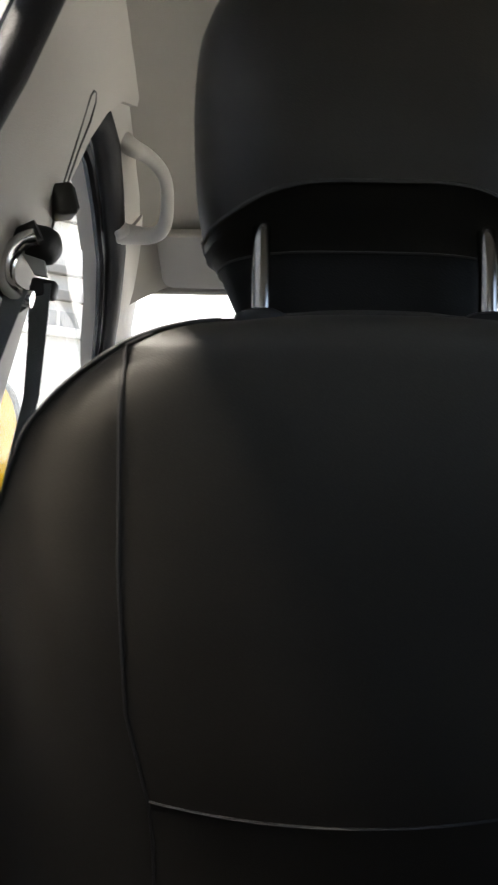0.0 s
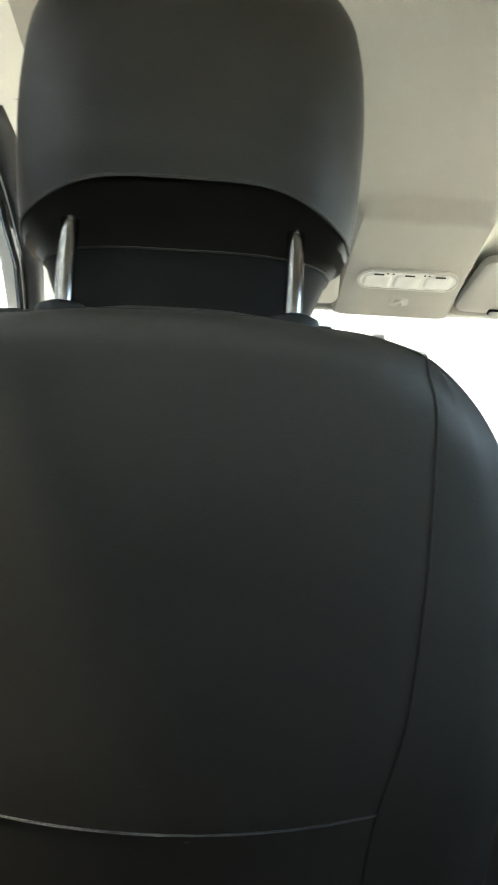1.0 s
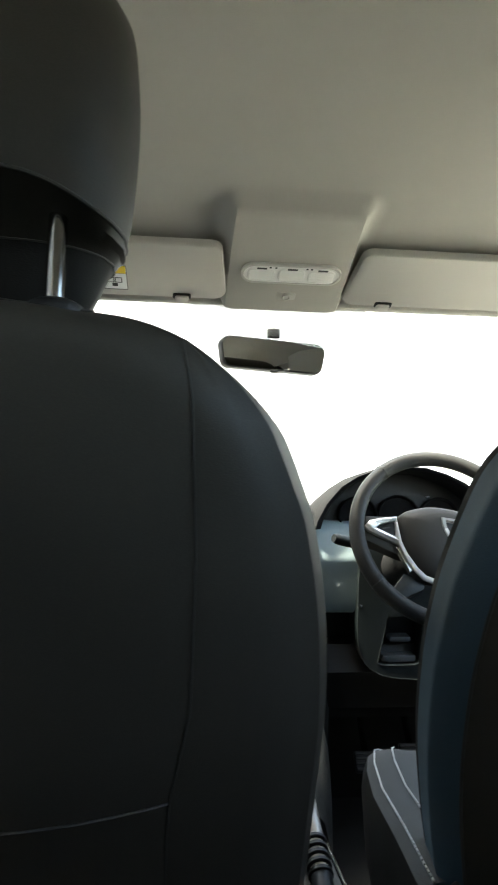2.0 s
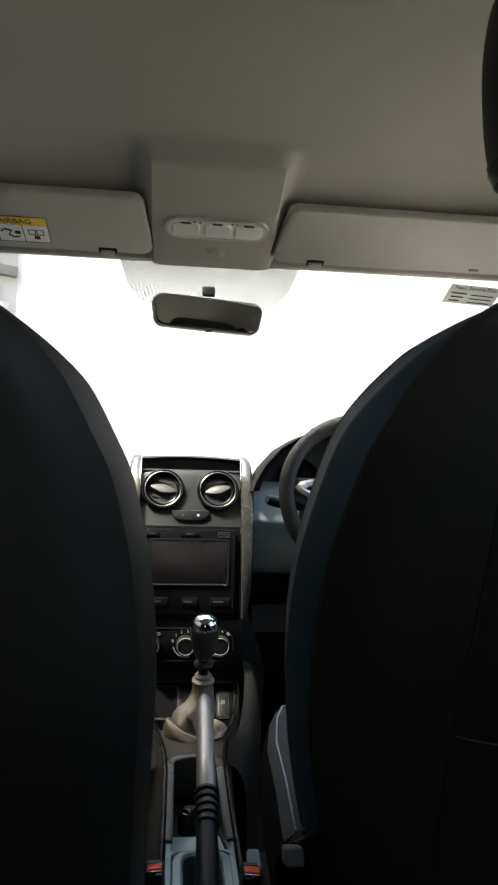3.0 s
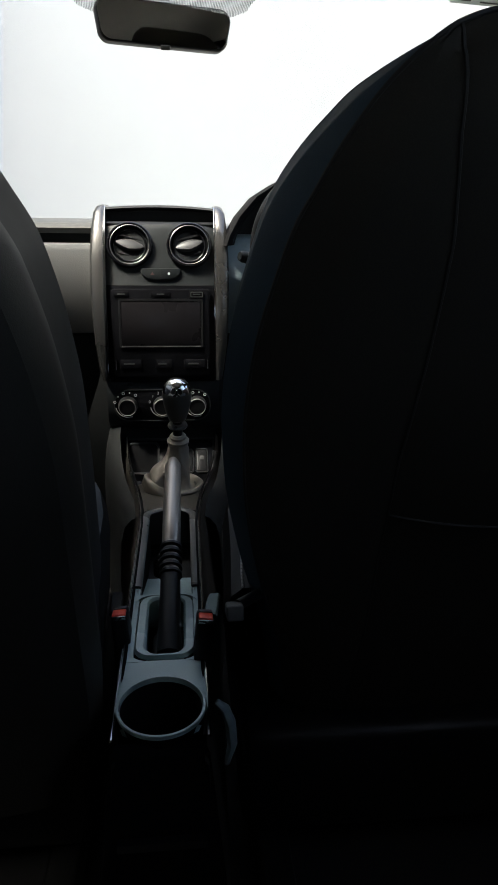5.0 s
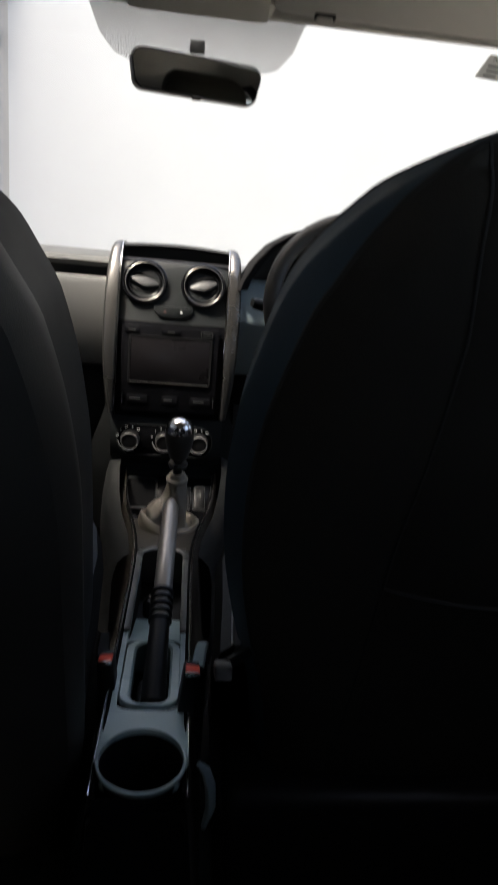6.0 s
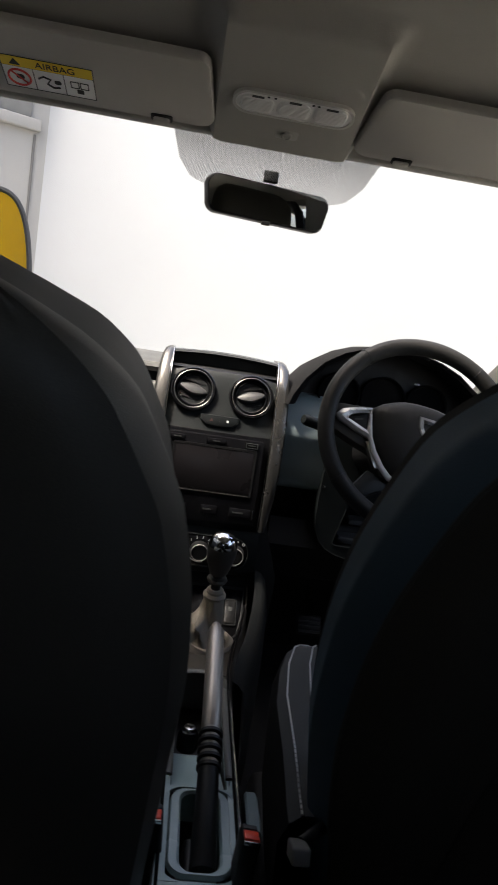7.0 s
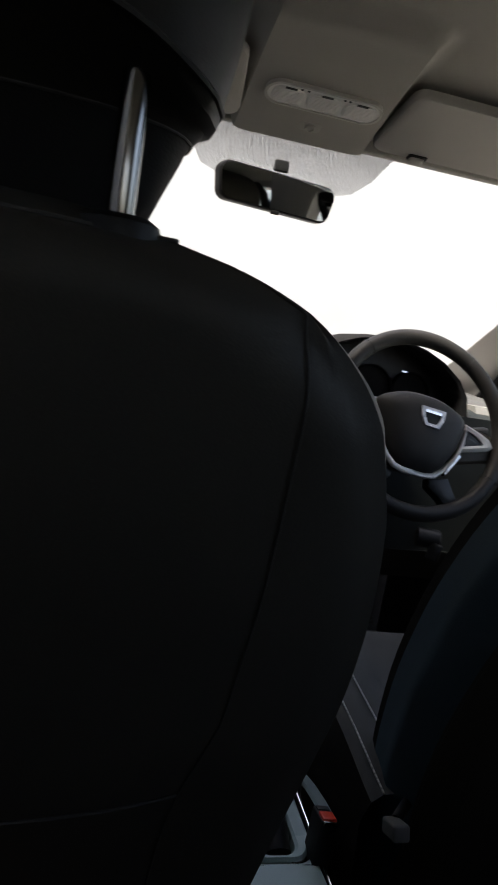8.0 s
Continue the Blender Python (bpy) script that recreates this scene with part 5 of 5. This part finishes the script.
    part("emblem_bar", slab(rrect(0.034, 0.006, 0.001), 0.002, e @ Matrix.Translation((0, 0.009, 0.0025))), CHROME, badge)
    col = thing("steering_column", (0.338, 1.46, 1.09), "black steering column shroud with control stalks", "steering column")
    part("shroud", tube([(0, -0.06, -0.005), (0, 0.05, -0.03), (0, 0.18, -0.05)], [0.052, 0.060, 0.066], 20, (1.05, 0.85)), BLACK, col)
    for s in (-1, 1):
        st = part("stalk", tube([(s * 0.05, 0.035, 0.0), (s * 0.12, 0.028, 0.004), (s * 0.150, 0.022, 0.008), (s * 0.172, 0.014, 0.012)], [0.007, 0.0075, 0.0105, 0.0115], 14), BLACK, col, "black control stalk")
        part("stalk_tip", tube([(s * 0.172, 0.014, 0.012), (s * 0.196, 0.004, 0.018), (s * 0.203, 0.001, 0.0195)], [0.0110, 0.0115, 0.0085], 14), STACK_GREY, st, "grey stalk end")
    lock = axes((0.135, 0.0, -0.225), (0.3, 1, 0), (0, 0, 1))
    part("ignition", lathe([(0.021, -0.04), (0.021, 0.006), (0.017, 0.010), (0.010, 0.011)], 22, lock), BLACK, col, "round ignition lock")
    part("key_fob", moved(box(-0.008, 0.008, -0.014, 0.014, -0.035, 0.004, 0.005), pose(0.130, -0.020, -0.232, 0, 16, 20)), BLACK, col, "black key in the lock")
    part("key_shank", tube([(0.133, -0.006, -0.226), (0.131, -0.016, -0.229)], 0.004, 10), CHROME, col, "bright key shank")


steering_wheel()


def pedals():
    for x, y, z in ((0.295, 1.80, 0.548), (0.412, 1.80, 0.565), (0.52, 1.84, 0.52)):
        p = thing("pedal", (x, y, z), "black rubber foot pedal", "pedal", "foot pedals")
        part("pad", moved(box(-0.032, 0.032, -0.006, 0.006, -0.026, 0.026, 0.005), pose(0, 0, 0, -35, 0, 0)), BLACK, p)
        for k in range(4):
            part("tread", moved(box(-0.028, 0.028, -0.0095, -0.005, -0.003, 0.003, 0.001), pose(0, 0, 0, -35, 0, 0) @ Matrix.Translation((0, 0, -0.018 + 0.012 * k))), PEDAL, p)
        part("arm", tube([(0, 0.004, 0.0), (0.002, 0.06, 0.06), (0.002, 0.10, 0.20), (0.0, 0.11, 0.32)], 0.008, 8), STEEL, p)


pedals()


# ---- console between the seats ----
def centre_console():
    cx = -0.006
    t = thing("centre_console", (0, 0, 0), "dark grey plastic centre console with cup holder", "centre console")
    def section(y, ht, zt, hb, zb):
        return [Vector((cx + x, y, z)) for x, z in ((-ht, zt), (-ht - 0.004, zt - 0.006), (-hb, zb + 0.02), (-hb, zb), (hb, zb), (hb, zb + 0.02), (ht + 0.004, zt - 0.006), (ht, zt))]
    # tunnel sides, open at the top
    rows = [section(y, ht, zt, hb, 0.33) for y, ht, zt, hb in ((0.672, 0.044, 0.650, 0.066), (0.684, 0.047, 0.660, 0.072), (0.80, 0.047, 0.665, 0.080), (1.00, 0.047, 0.665, 0.085), (1.20, 0.050, 0.665, 0.09), (1.27, 0.054, 0.665, 0.10), (1.36, 0.066, 0.664, 0.118), (1.44, 0.082, 0.668, 0.125), (1.50, 0.092, 0.688, 0.128), (1.60, 0.100, 0.71, 0.13), (1.66, 0.102, 0.72, 0.13))]
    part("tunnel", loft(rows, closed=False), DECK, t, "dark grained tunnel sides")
    part("tunnel_floor", box(cx - 0.046, cx + 0.046, 0.66, 1.30, 0.55, 0.56), BLACK, t)
    flat = axes((cx, 0, 0.667), (1, 0, 0), (0, 1, 0))
    # cup holder
    n = 48
    hole = [(0.0445 * math.cos(a), 0.728 + 0.0450 * math.sin(a)) for a in (2 * math.pi * k / n for k in range(n))]
    def square(w, y0, y1):
        out = []
        for k in range(n):
            a = 2 * math.pi * k / n
            c, s = math.cos(a), math.sin(a)
            q = 1 / max(abs(c), abs(s))
            q = 1 + (q - 1) * (0.86 if s > 0 else 0.25)
            out.append((w * c * q, (y0 + y1) / 2 + (y1 - y0) / 2 * s * q))
        return out
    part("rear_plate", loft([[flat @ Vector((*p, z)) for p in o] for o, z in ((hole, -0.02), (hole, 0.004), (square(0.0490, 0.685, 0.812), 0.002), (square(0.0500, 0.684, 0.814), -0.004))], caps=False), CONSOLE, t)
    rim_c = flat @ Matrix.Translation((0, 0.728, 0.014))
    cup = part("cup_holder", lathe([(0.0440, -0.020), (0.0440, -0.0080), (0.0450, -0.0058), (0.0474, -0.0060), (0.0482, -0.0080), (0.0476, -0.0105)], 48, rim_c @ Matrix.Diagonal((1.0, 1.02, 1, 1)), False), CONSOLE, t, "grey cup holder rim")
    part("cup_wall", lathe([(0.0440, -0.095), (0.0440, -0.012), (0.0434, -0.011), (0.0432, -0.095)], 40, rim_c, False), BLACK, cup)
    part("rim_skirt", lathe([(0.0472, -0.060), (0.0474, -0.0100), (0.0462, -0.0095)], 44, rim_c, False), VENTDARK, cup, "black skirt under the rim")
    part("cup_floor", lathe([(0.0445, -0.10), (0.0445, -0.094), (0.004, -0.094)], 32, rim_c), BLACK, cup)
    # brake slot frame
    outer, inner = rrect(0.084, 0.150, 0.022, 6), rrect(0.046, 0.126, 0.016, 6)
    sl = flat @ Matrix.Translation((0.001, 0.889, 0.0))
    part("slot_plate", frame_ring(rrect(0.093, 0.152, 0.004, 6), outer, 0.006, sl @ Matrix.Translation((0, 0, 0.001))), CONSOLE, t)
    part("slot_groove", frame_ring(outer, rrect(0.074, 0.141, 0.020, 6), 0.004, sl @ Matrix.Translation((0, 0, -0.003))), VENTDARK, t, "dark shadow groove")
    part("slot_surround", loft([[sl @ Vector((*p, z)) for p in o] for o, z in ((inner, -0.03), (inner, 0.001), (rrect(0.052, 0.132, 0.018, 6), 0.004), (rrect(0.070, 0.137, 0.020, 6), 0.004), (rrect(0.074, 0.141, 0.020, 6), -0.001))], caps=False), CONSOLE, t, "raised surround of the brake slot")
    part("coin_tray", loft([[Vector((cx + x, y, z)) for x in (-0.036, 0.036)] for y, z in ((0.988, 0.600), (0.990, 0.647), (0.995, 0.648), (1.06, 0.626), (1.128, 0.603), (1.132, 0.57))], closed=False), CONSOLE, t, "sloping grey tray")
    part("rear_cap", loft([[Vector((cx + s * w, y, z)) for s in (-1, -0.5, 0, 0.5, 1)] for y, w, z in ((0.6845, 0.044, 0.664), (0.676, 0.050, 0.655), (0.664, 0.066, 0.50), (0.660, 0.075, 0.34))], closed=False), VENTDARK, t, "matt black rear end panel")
    # arched rail round the front well, with silver and dark edge lines
    arch = [(-0.0425, y) for y in np.linspace(0.985, 1.235, 12)] + [(-0.0425 * math.cos(a), 1.235 + 0.032 * math.sin(a)) for a in np.linspace(0.15, math.pi - 0.15, 13)] + [(0.0425, y) for y in np.linspace(1.235, 0.985, 12)]
    part("well_rail", tube([Vector((cx + x, y, 0.6685)) for x, y in arch], 0.0075, 12, (1.0, 0.45)), RAIL, t, "flat grey rail arching round the well")
    for s in (-1, 1):
        edge = [Vector((cx + s * w, y, z)) for y, w, z in ((0.69, 0.0500, 0.664), (0.80, 0.0500, 0.668), (0.97, 0.0500, 0.670), (1.10, 0.0502, 0.670), (1.20, 0.051, 0.670), (1.26, 0.0535, 0.670), (1.31, 0.0585, 0.669), (1.37, 0.0675, 0.668), (1.43, 0.079, 0.669), (1.475, 0.0885, 0.674), (1.53, 0.098, 0.690))]
        part("rail_strip", tube(edge, 0.0017, 8), SILVER, t, "thin silver edge strip")
        part("edge_groove", tube([p - Vector((s * 0.0044, 0, -0.0004)) for p in edge], 0.0021, 8), VENTDARK, t, "dark edge groove")
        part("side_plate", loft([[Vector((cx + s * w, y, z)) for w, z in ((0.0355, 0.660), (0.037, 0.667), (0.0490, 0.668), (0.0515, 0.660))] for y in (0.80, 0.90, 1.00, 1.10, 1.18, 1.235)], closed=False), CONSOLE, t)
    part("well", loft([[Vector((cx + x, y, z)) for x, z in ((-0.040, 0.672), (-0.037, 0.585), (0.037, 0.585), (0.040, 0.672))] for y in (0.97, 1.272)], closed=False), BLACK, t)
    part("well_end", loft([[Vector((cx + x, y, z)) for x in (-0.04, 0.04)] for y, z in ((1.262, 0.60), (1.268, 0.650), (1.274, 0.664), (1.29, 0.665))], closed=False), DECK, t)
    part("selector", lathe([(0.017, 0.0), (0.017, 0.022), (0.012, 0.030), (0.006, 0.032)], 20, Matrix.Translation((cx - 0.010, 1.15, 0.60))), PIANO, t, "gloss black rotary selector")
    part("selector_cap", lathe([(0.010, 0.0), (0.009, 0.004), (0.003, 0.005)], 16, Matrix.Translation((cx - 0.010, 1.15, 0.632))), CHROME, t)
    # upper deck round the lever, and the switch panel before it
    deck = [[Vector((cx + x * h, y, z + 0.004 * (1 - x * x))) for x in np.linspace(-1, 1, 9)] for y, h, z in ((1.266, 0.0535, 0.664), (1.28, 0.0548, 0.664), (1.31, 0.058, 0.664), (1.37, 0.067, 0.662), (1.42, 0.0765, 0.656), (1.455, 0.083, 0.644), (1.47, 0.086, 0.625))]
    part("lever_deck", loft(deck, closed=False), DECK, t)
    m = axes((cx - 0.006, 1.545, 0.660), (1, 0, 0), (0, 0.72, 0.62))
    tray = [(-0.100, 0.062), (0.100, 0.062), (0.098, 0.0), (0.090, -0.046), (0.070, -0.062), (-0.070, -0.062), (-0.090, -0.046), (-0.098, 0.0)]
    panel = part("switch_panel", slab(tray, 0.02, m, 0.004), PIANO, t, "gloss black switch panel")
    part("panel_rim", tube([m @ Vector((*q, 0.001)) for q in tray], 0.003, 8, loop=True), STACK_GREY, panel, "raised rim of the switch panel")
    part("pocket", slab(rrect(0.064, 0.072, 0.008), 0.004, m @ Matrix.Translation((-0.058, 0.012, 0.002)), 0.001), VENTDARK, panel, "dark open pocket")
    part("pocket_rim", frame_ring(rrect(0.072, 0.082, 0.010), rrect(0.064, 0.072, 0.008), 0.005, m @ Matrix.Translation((-0.058, 0.012, 0.004))), STACK_GREY, panel)
    for x in (0.040, 0.072):
        sw = part("rocker_switch", slab(rrect(0.024, 0.056, 0.005), 0.008, m @ Matrix.Translation((x, 0.004, 0.005)), 0.003), BLACK, panel)
        part("switch_frame", frame_ring(rrect(0.028, 0.062, 0.006), rrect(0.025, 0.057, 0.005), 0.003, m @ Matrix.Translation((x, 0.004, 0.004))), STACK_GREY, sw)
        part("switch_mark", slab(rrect(0.010, 0.010, 0.002), 0.001, m @ Matrix.Translation((x, 0.010, 0.0056))), GREYINK, sw)
    part("ash_latch", slab(rrect(0.030, 0.012, 0.003), 0.008, m @ Matrix.Translation((-0.075, -0.052, 0.006)), 0.002), BLACK, panel)
    for s in (-1, 1):
        # swelling foot that carries the stack down to the tunnel
        part("cheek", loft([[Vector((cx + s * (w - k), y, top - f)) for w, f in ((0.112, 0.0), (0.126, 0.006), (0.139, 0.022), (0.147, 0.055), (0.150, 0.11), (0.151, 0.20), (0.151, 0.33))] for y, k, top in ((1.30, 0.052, 0.640), (1.38, 0.036, 0.648), (1.44, 0.018, 0.662), (1.50, 0.006, 0.690), (1.55, 0.0, 0.722), (1.60, 0.0, 0.748), (1.78, 0.0, 0.75))], closed=False), CHEEK, t, "dark grained foot of the stack")


centre_console()


def gear_lever():
    t = thing("gear_lever", (0.010, 1.40, 0.664), "gear lever with chrome-capped knob and grey gaiter", "gear lever")
    ax = Vector((0.010, -0.045, 0.215)).normalized()
    m = axes((0.0, 0.015, 0.0), (1, 0, 0), Vector((0, 1, 0)) - ax * ax.y)
    if (m.to_3x3() @ Vector((0, 0, 1))).dot(ax) < 0:
        m = m @ Matrix.Rotation(math.pi, 4, "X")
    part("knob", lathe([(0.010, 0.142), (0.0165, 0.146), (0.0215, 0.160), (0.0262, 0.180), (0.0280, 0.196), (0.0275, 0.204), (0.0250, 0.209)], 32, m), KNOB, t, "satin dark grey knob")
    part("knob_cap", lathe([(0.0270, 0.2035), (0.0262, 0.211), (0.0225, 0.2205), (0.0160, 0.2270), (0.008, 0.2302), (0.001, 0.231)], 28, m), CHROME, t, "chrome cap with gear pattern")
    for x in (-0.006, 0.0, 0.006):
        part("pattern_line", tube([m @ Vector((x, -0.008, 0.2290)), m @ Vector((x, 0.008, 0.2290))], 0.0007, 5), INK, t)
    part("pattern_line", tube([m @ Vector((-0.006, 0, 0.2296)), m @ Vector((0.006, 0, 0.2296))], 0.0007, 5), INK, t)
    part("collar", lathe([(0.009, 0.127), (0.0175, 0.1275), (0.0195, 0.1315), (0.0175, 0.1355), (0.009, 0.137)], 26, m), KNOB, t, "dark satin reverse collar")
    part("shaft", lathe([(0.0095, 0.09), (0.0095, 0.144)], 18, m), BLACK, t)
    part("neck", lathe([(0.0175, 0.090), (0.0215, 0.0945), (0.0218, 0.099), (0.0185, 0.1015), (0.0165, 0.1035), (0.0165, 0.108), (0.0135, 0.1115), (0.009, 0.112)], 28, m), BOOT, t, "stitched gaiter cuff")
    def near(a, b, width):
        d = (a - b + math.pi) % (2 * math.pi) - math.pi
        return math.exp(-(d / width) ** 2)
    # from the rolled hem over a trench up the cone; the left side swells into a hanging fold
    profile = [(0.050, 0.000, 0.0, 0.0), (0.057, 0.003, 0.0, 0.002), (0.0600, 0.008, 0.001, 0.010), (0.0575, 0.0130, 0.001, 0.020), (0.0510, 0.0125, 0.001, 0.021), (0.0420, 0.0050, 0.003, 0.014), (0.0345, 0.0085, 0.012, 0.012), (0.0305, 0.0210, 0.020, 0.014), (0.0282, 0.0360, 0.016, 0.012), (0.0258, 0.0510, 0.006, 0.006), (0.0232, 0.0660, 0.001, 0.0), (0.0204, 0.0820, 0.0, 0.0), (0.0185, 0.0940, 0.0, 0.0)]
    stations = list(range(len(profile)))
    rows = []
    for k in range(61):
        q = k / 60 * (len(profile) - 1)
        r0, z0, dr, dz = (curve_table([(i, profile[i][c]) for i in stations], q) for c in range(4))
        u = max(0.0, min(1.0, z0 / 0.094))
        ring = []
        for j in range(96):
            a = 2 * math.pi * j / 96
            left = max(0.0, math.cos(a - 3.45)) ** 2
            hem = max(0.0, 1 - q / 5)
            r = r0 + dr * left
            z = z0 + dz * left + 0.004 * hem * max(0.0, math.cos(a - 5.9)) ** 2
            crease = (0.20 * near(a, 5.0 - 1.9 * u, 0.17) + 0.15 * near(a, 5.9 - 1.3 * u, 0.20) - 0.17 * near(a, 4.55 - 1.5 * u, 0.16) - 0.15 * near(a, 5.45 - 1.7 * u, 0.14) + 0.15 * near(a, 3.8 + 1.0 * u, 0.18) - 0.12 * near(a, 4.15 + 0.5 * u, 0.12)) * max(0.0, min(1.0, (q - 4.5) / 2.5)) * max(0.0, min(1.0, (12 - q) / 2))
            r *= 1 + crease + 0.018 * math.sin(5 * a + 3 * q)
            c = m @ Vector((0, 0, z)) + Vector((-0.014, -0.026, -0.006)) * (1 - u) ** 2
            flat_y = 1.04 - 0.04 * u
            ring.append(c + Vector((r * math.cos(a), r * math.sin(a) * flat_y, 0)))
        rows.append(ring)
    part("gaiter", loft(rows), BOOT, t, "wrinkled grey leatherette gaiter")
    part("gaiter_ring", tube([Vector((-0.014 + 0.052 * math.cos(a), -0.011 + 0.054 * math.sin(a), -0.002)) for a in (2 * math.pi * k / 44 for k in range(44))], 0.006, 10, loop=True), DECK, t, "dark gaiter retaining ring")



gear_lever()


def parking_brake():
    t = thing("parking_brake", (0.0, 0.86, 0.652), "grey plastic parking brake lever in its slot", "parking brake")
    d = Vector((0.004, 0.330, 0.126)).normalized()
    def p(k):
        return Vector((0, 0, 0.013)) + d * k + Vector((0, 0, 0.010 * math.sin(min(1, k / 0.35) * math.pi)))
    part("sleeve", tube([p(k) for k in (-0.02, 0.02, 0.05, 0.08, 0.098)], [0.0155, 0.015, 0.014, 0.0135, 0.0135], 18), BLACK, t, "black rubber sleeve")
    part("boot", moved(box(-0.022, 0.022, -0.04, 0.04, -0.05, 0.0, 0.008), pose(0, 0.0, 0.0)), BLACK, t)
    for k in np.linspace(0.096, 0.142, 5):
        part("ridge", tube([p(k - 0.0035), p(k - 0.002), p(k + 0.002), p(k + 0.0035)], [0.0125, 0.0160, 0.0160, 0.0125], 20), BLACK, t, "black rubber grip ridge")
    part("ridge_core", tube([p(0.09), p(0.155)], 0.0125, 18), GREYLEVER, t)
    part("grip", tube([p(k) for k in (0.148, 0.152, 0.20, 0.26, 0.315, 0.334, 0.340)], [0.0122, 0.0134, 0.0134, 0.0133, 0.0131, 0.0128, 0.0110], 22), GREYLEVER, t, "satin grey grip")
    part("button", tube([p(0.338), p(0.350), p(0.354)], [0.0075, 0.0075, 0.005], 16), GREYLEVER, t, "release button")


parking_brake()


def belt_buckle(x, y, z, lean, label):
    t = thing("belt_buckle", (x, y, z), label, "belt buckle", "belt buckles")
    tilt = pose(0, 0, 0, -8, lean, 0)
    part("body", moved(box(-0.010, 0.010, -0.018, 0.018, -0.060, 0.0, 0.004), tilt), BLACK, t)
    part("release_button", moved(box(-0.0085, 0.0085, -0.015, 0.002, -0.004, 0.0020, 0.0015), tilt), RED, t, "red release button")
    part("slot_plate", moved(box(-0.0088, 0.0088, -0.0185, -0.0160, -0.004, 0.0008, 0.0006), tilt), CHROME, t, "thin bright plate edge")
    part("slot", moved(box(-0.008, 0.008, 0.006, 0.014, -0.004, 0.001, 0.0008), tilt), INK, t)
    rows = []
    for y, z, dx in ((0.010, -0.010, 0.0), (0.040, -0.018, 0.003), (0.080, -0.030, 0.006), (0.120, -0.046, 0.010), (0.140, -0.058, 0.012), (0.146, -0.080, 0.013), (0.13, -0.24, 0.012)):
        c = Vector((math.copysign(0.006 + dx, lean), y, z))
        rows.append([c + Vector(d) for d in ((-0.0085, 0, 0), (-0.006, 0.002, 0.003), (0.006, 0.002, 0.003), (0.0085, 0, 0), (0.006, -0.003, -0.003), (-0.006, -0.003, -0.003))])
    part("stalk", loft(rows), STALK if lean > 0 else BLACK, t, "plastic buckle stalk")


belt_buckle(-0.061, 0.872, 0.701, -6, "black seat belt buckle with red button beside the passenger seat")
belt_buckle(0.045, 0.834, 0.715, 6, "black seat belt buckle with red button beside the driver seat")
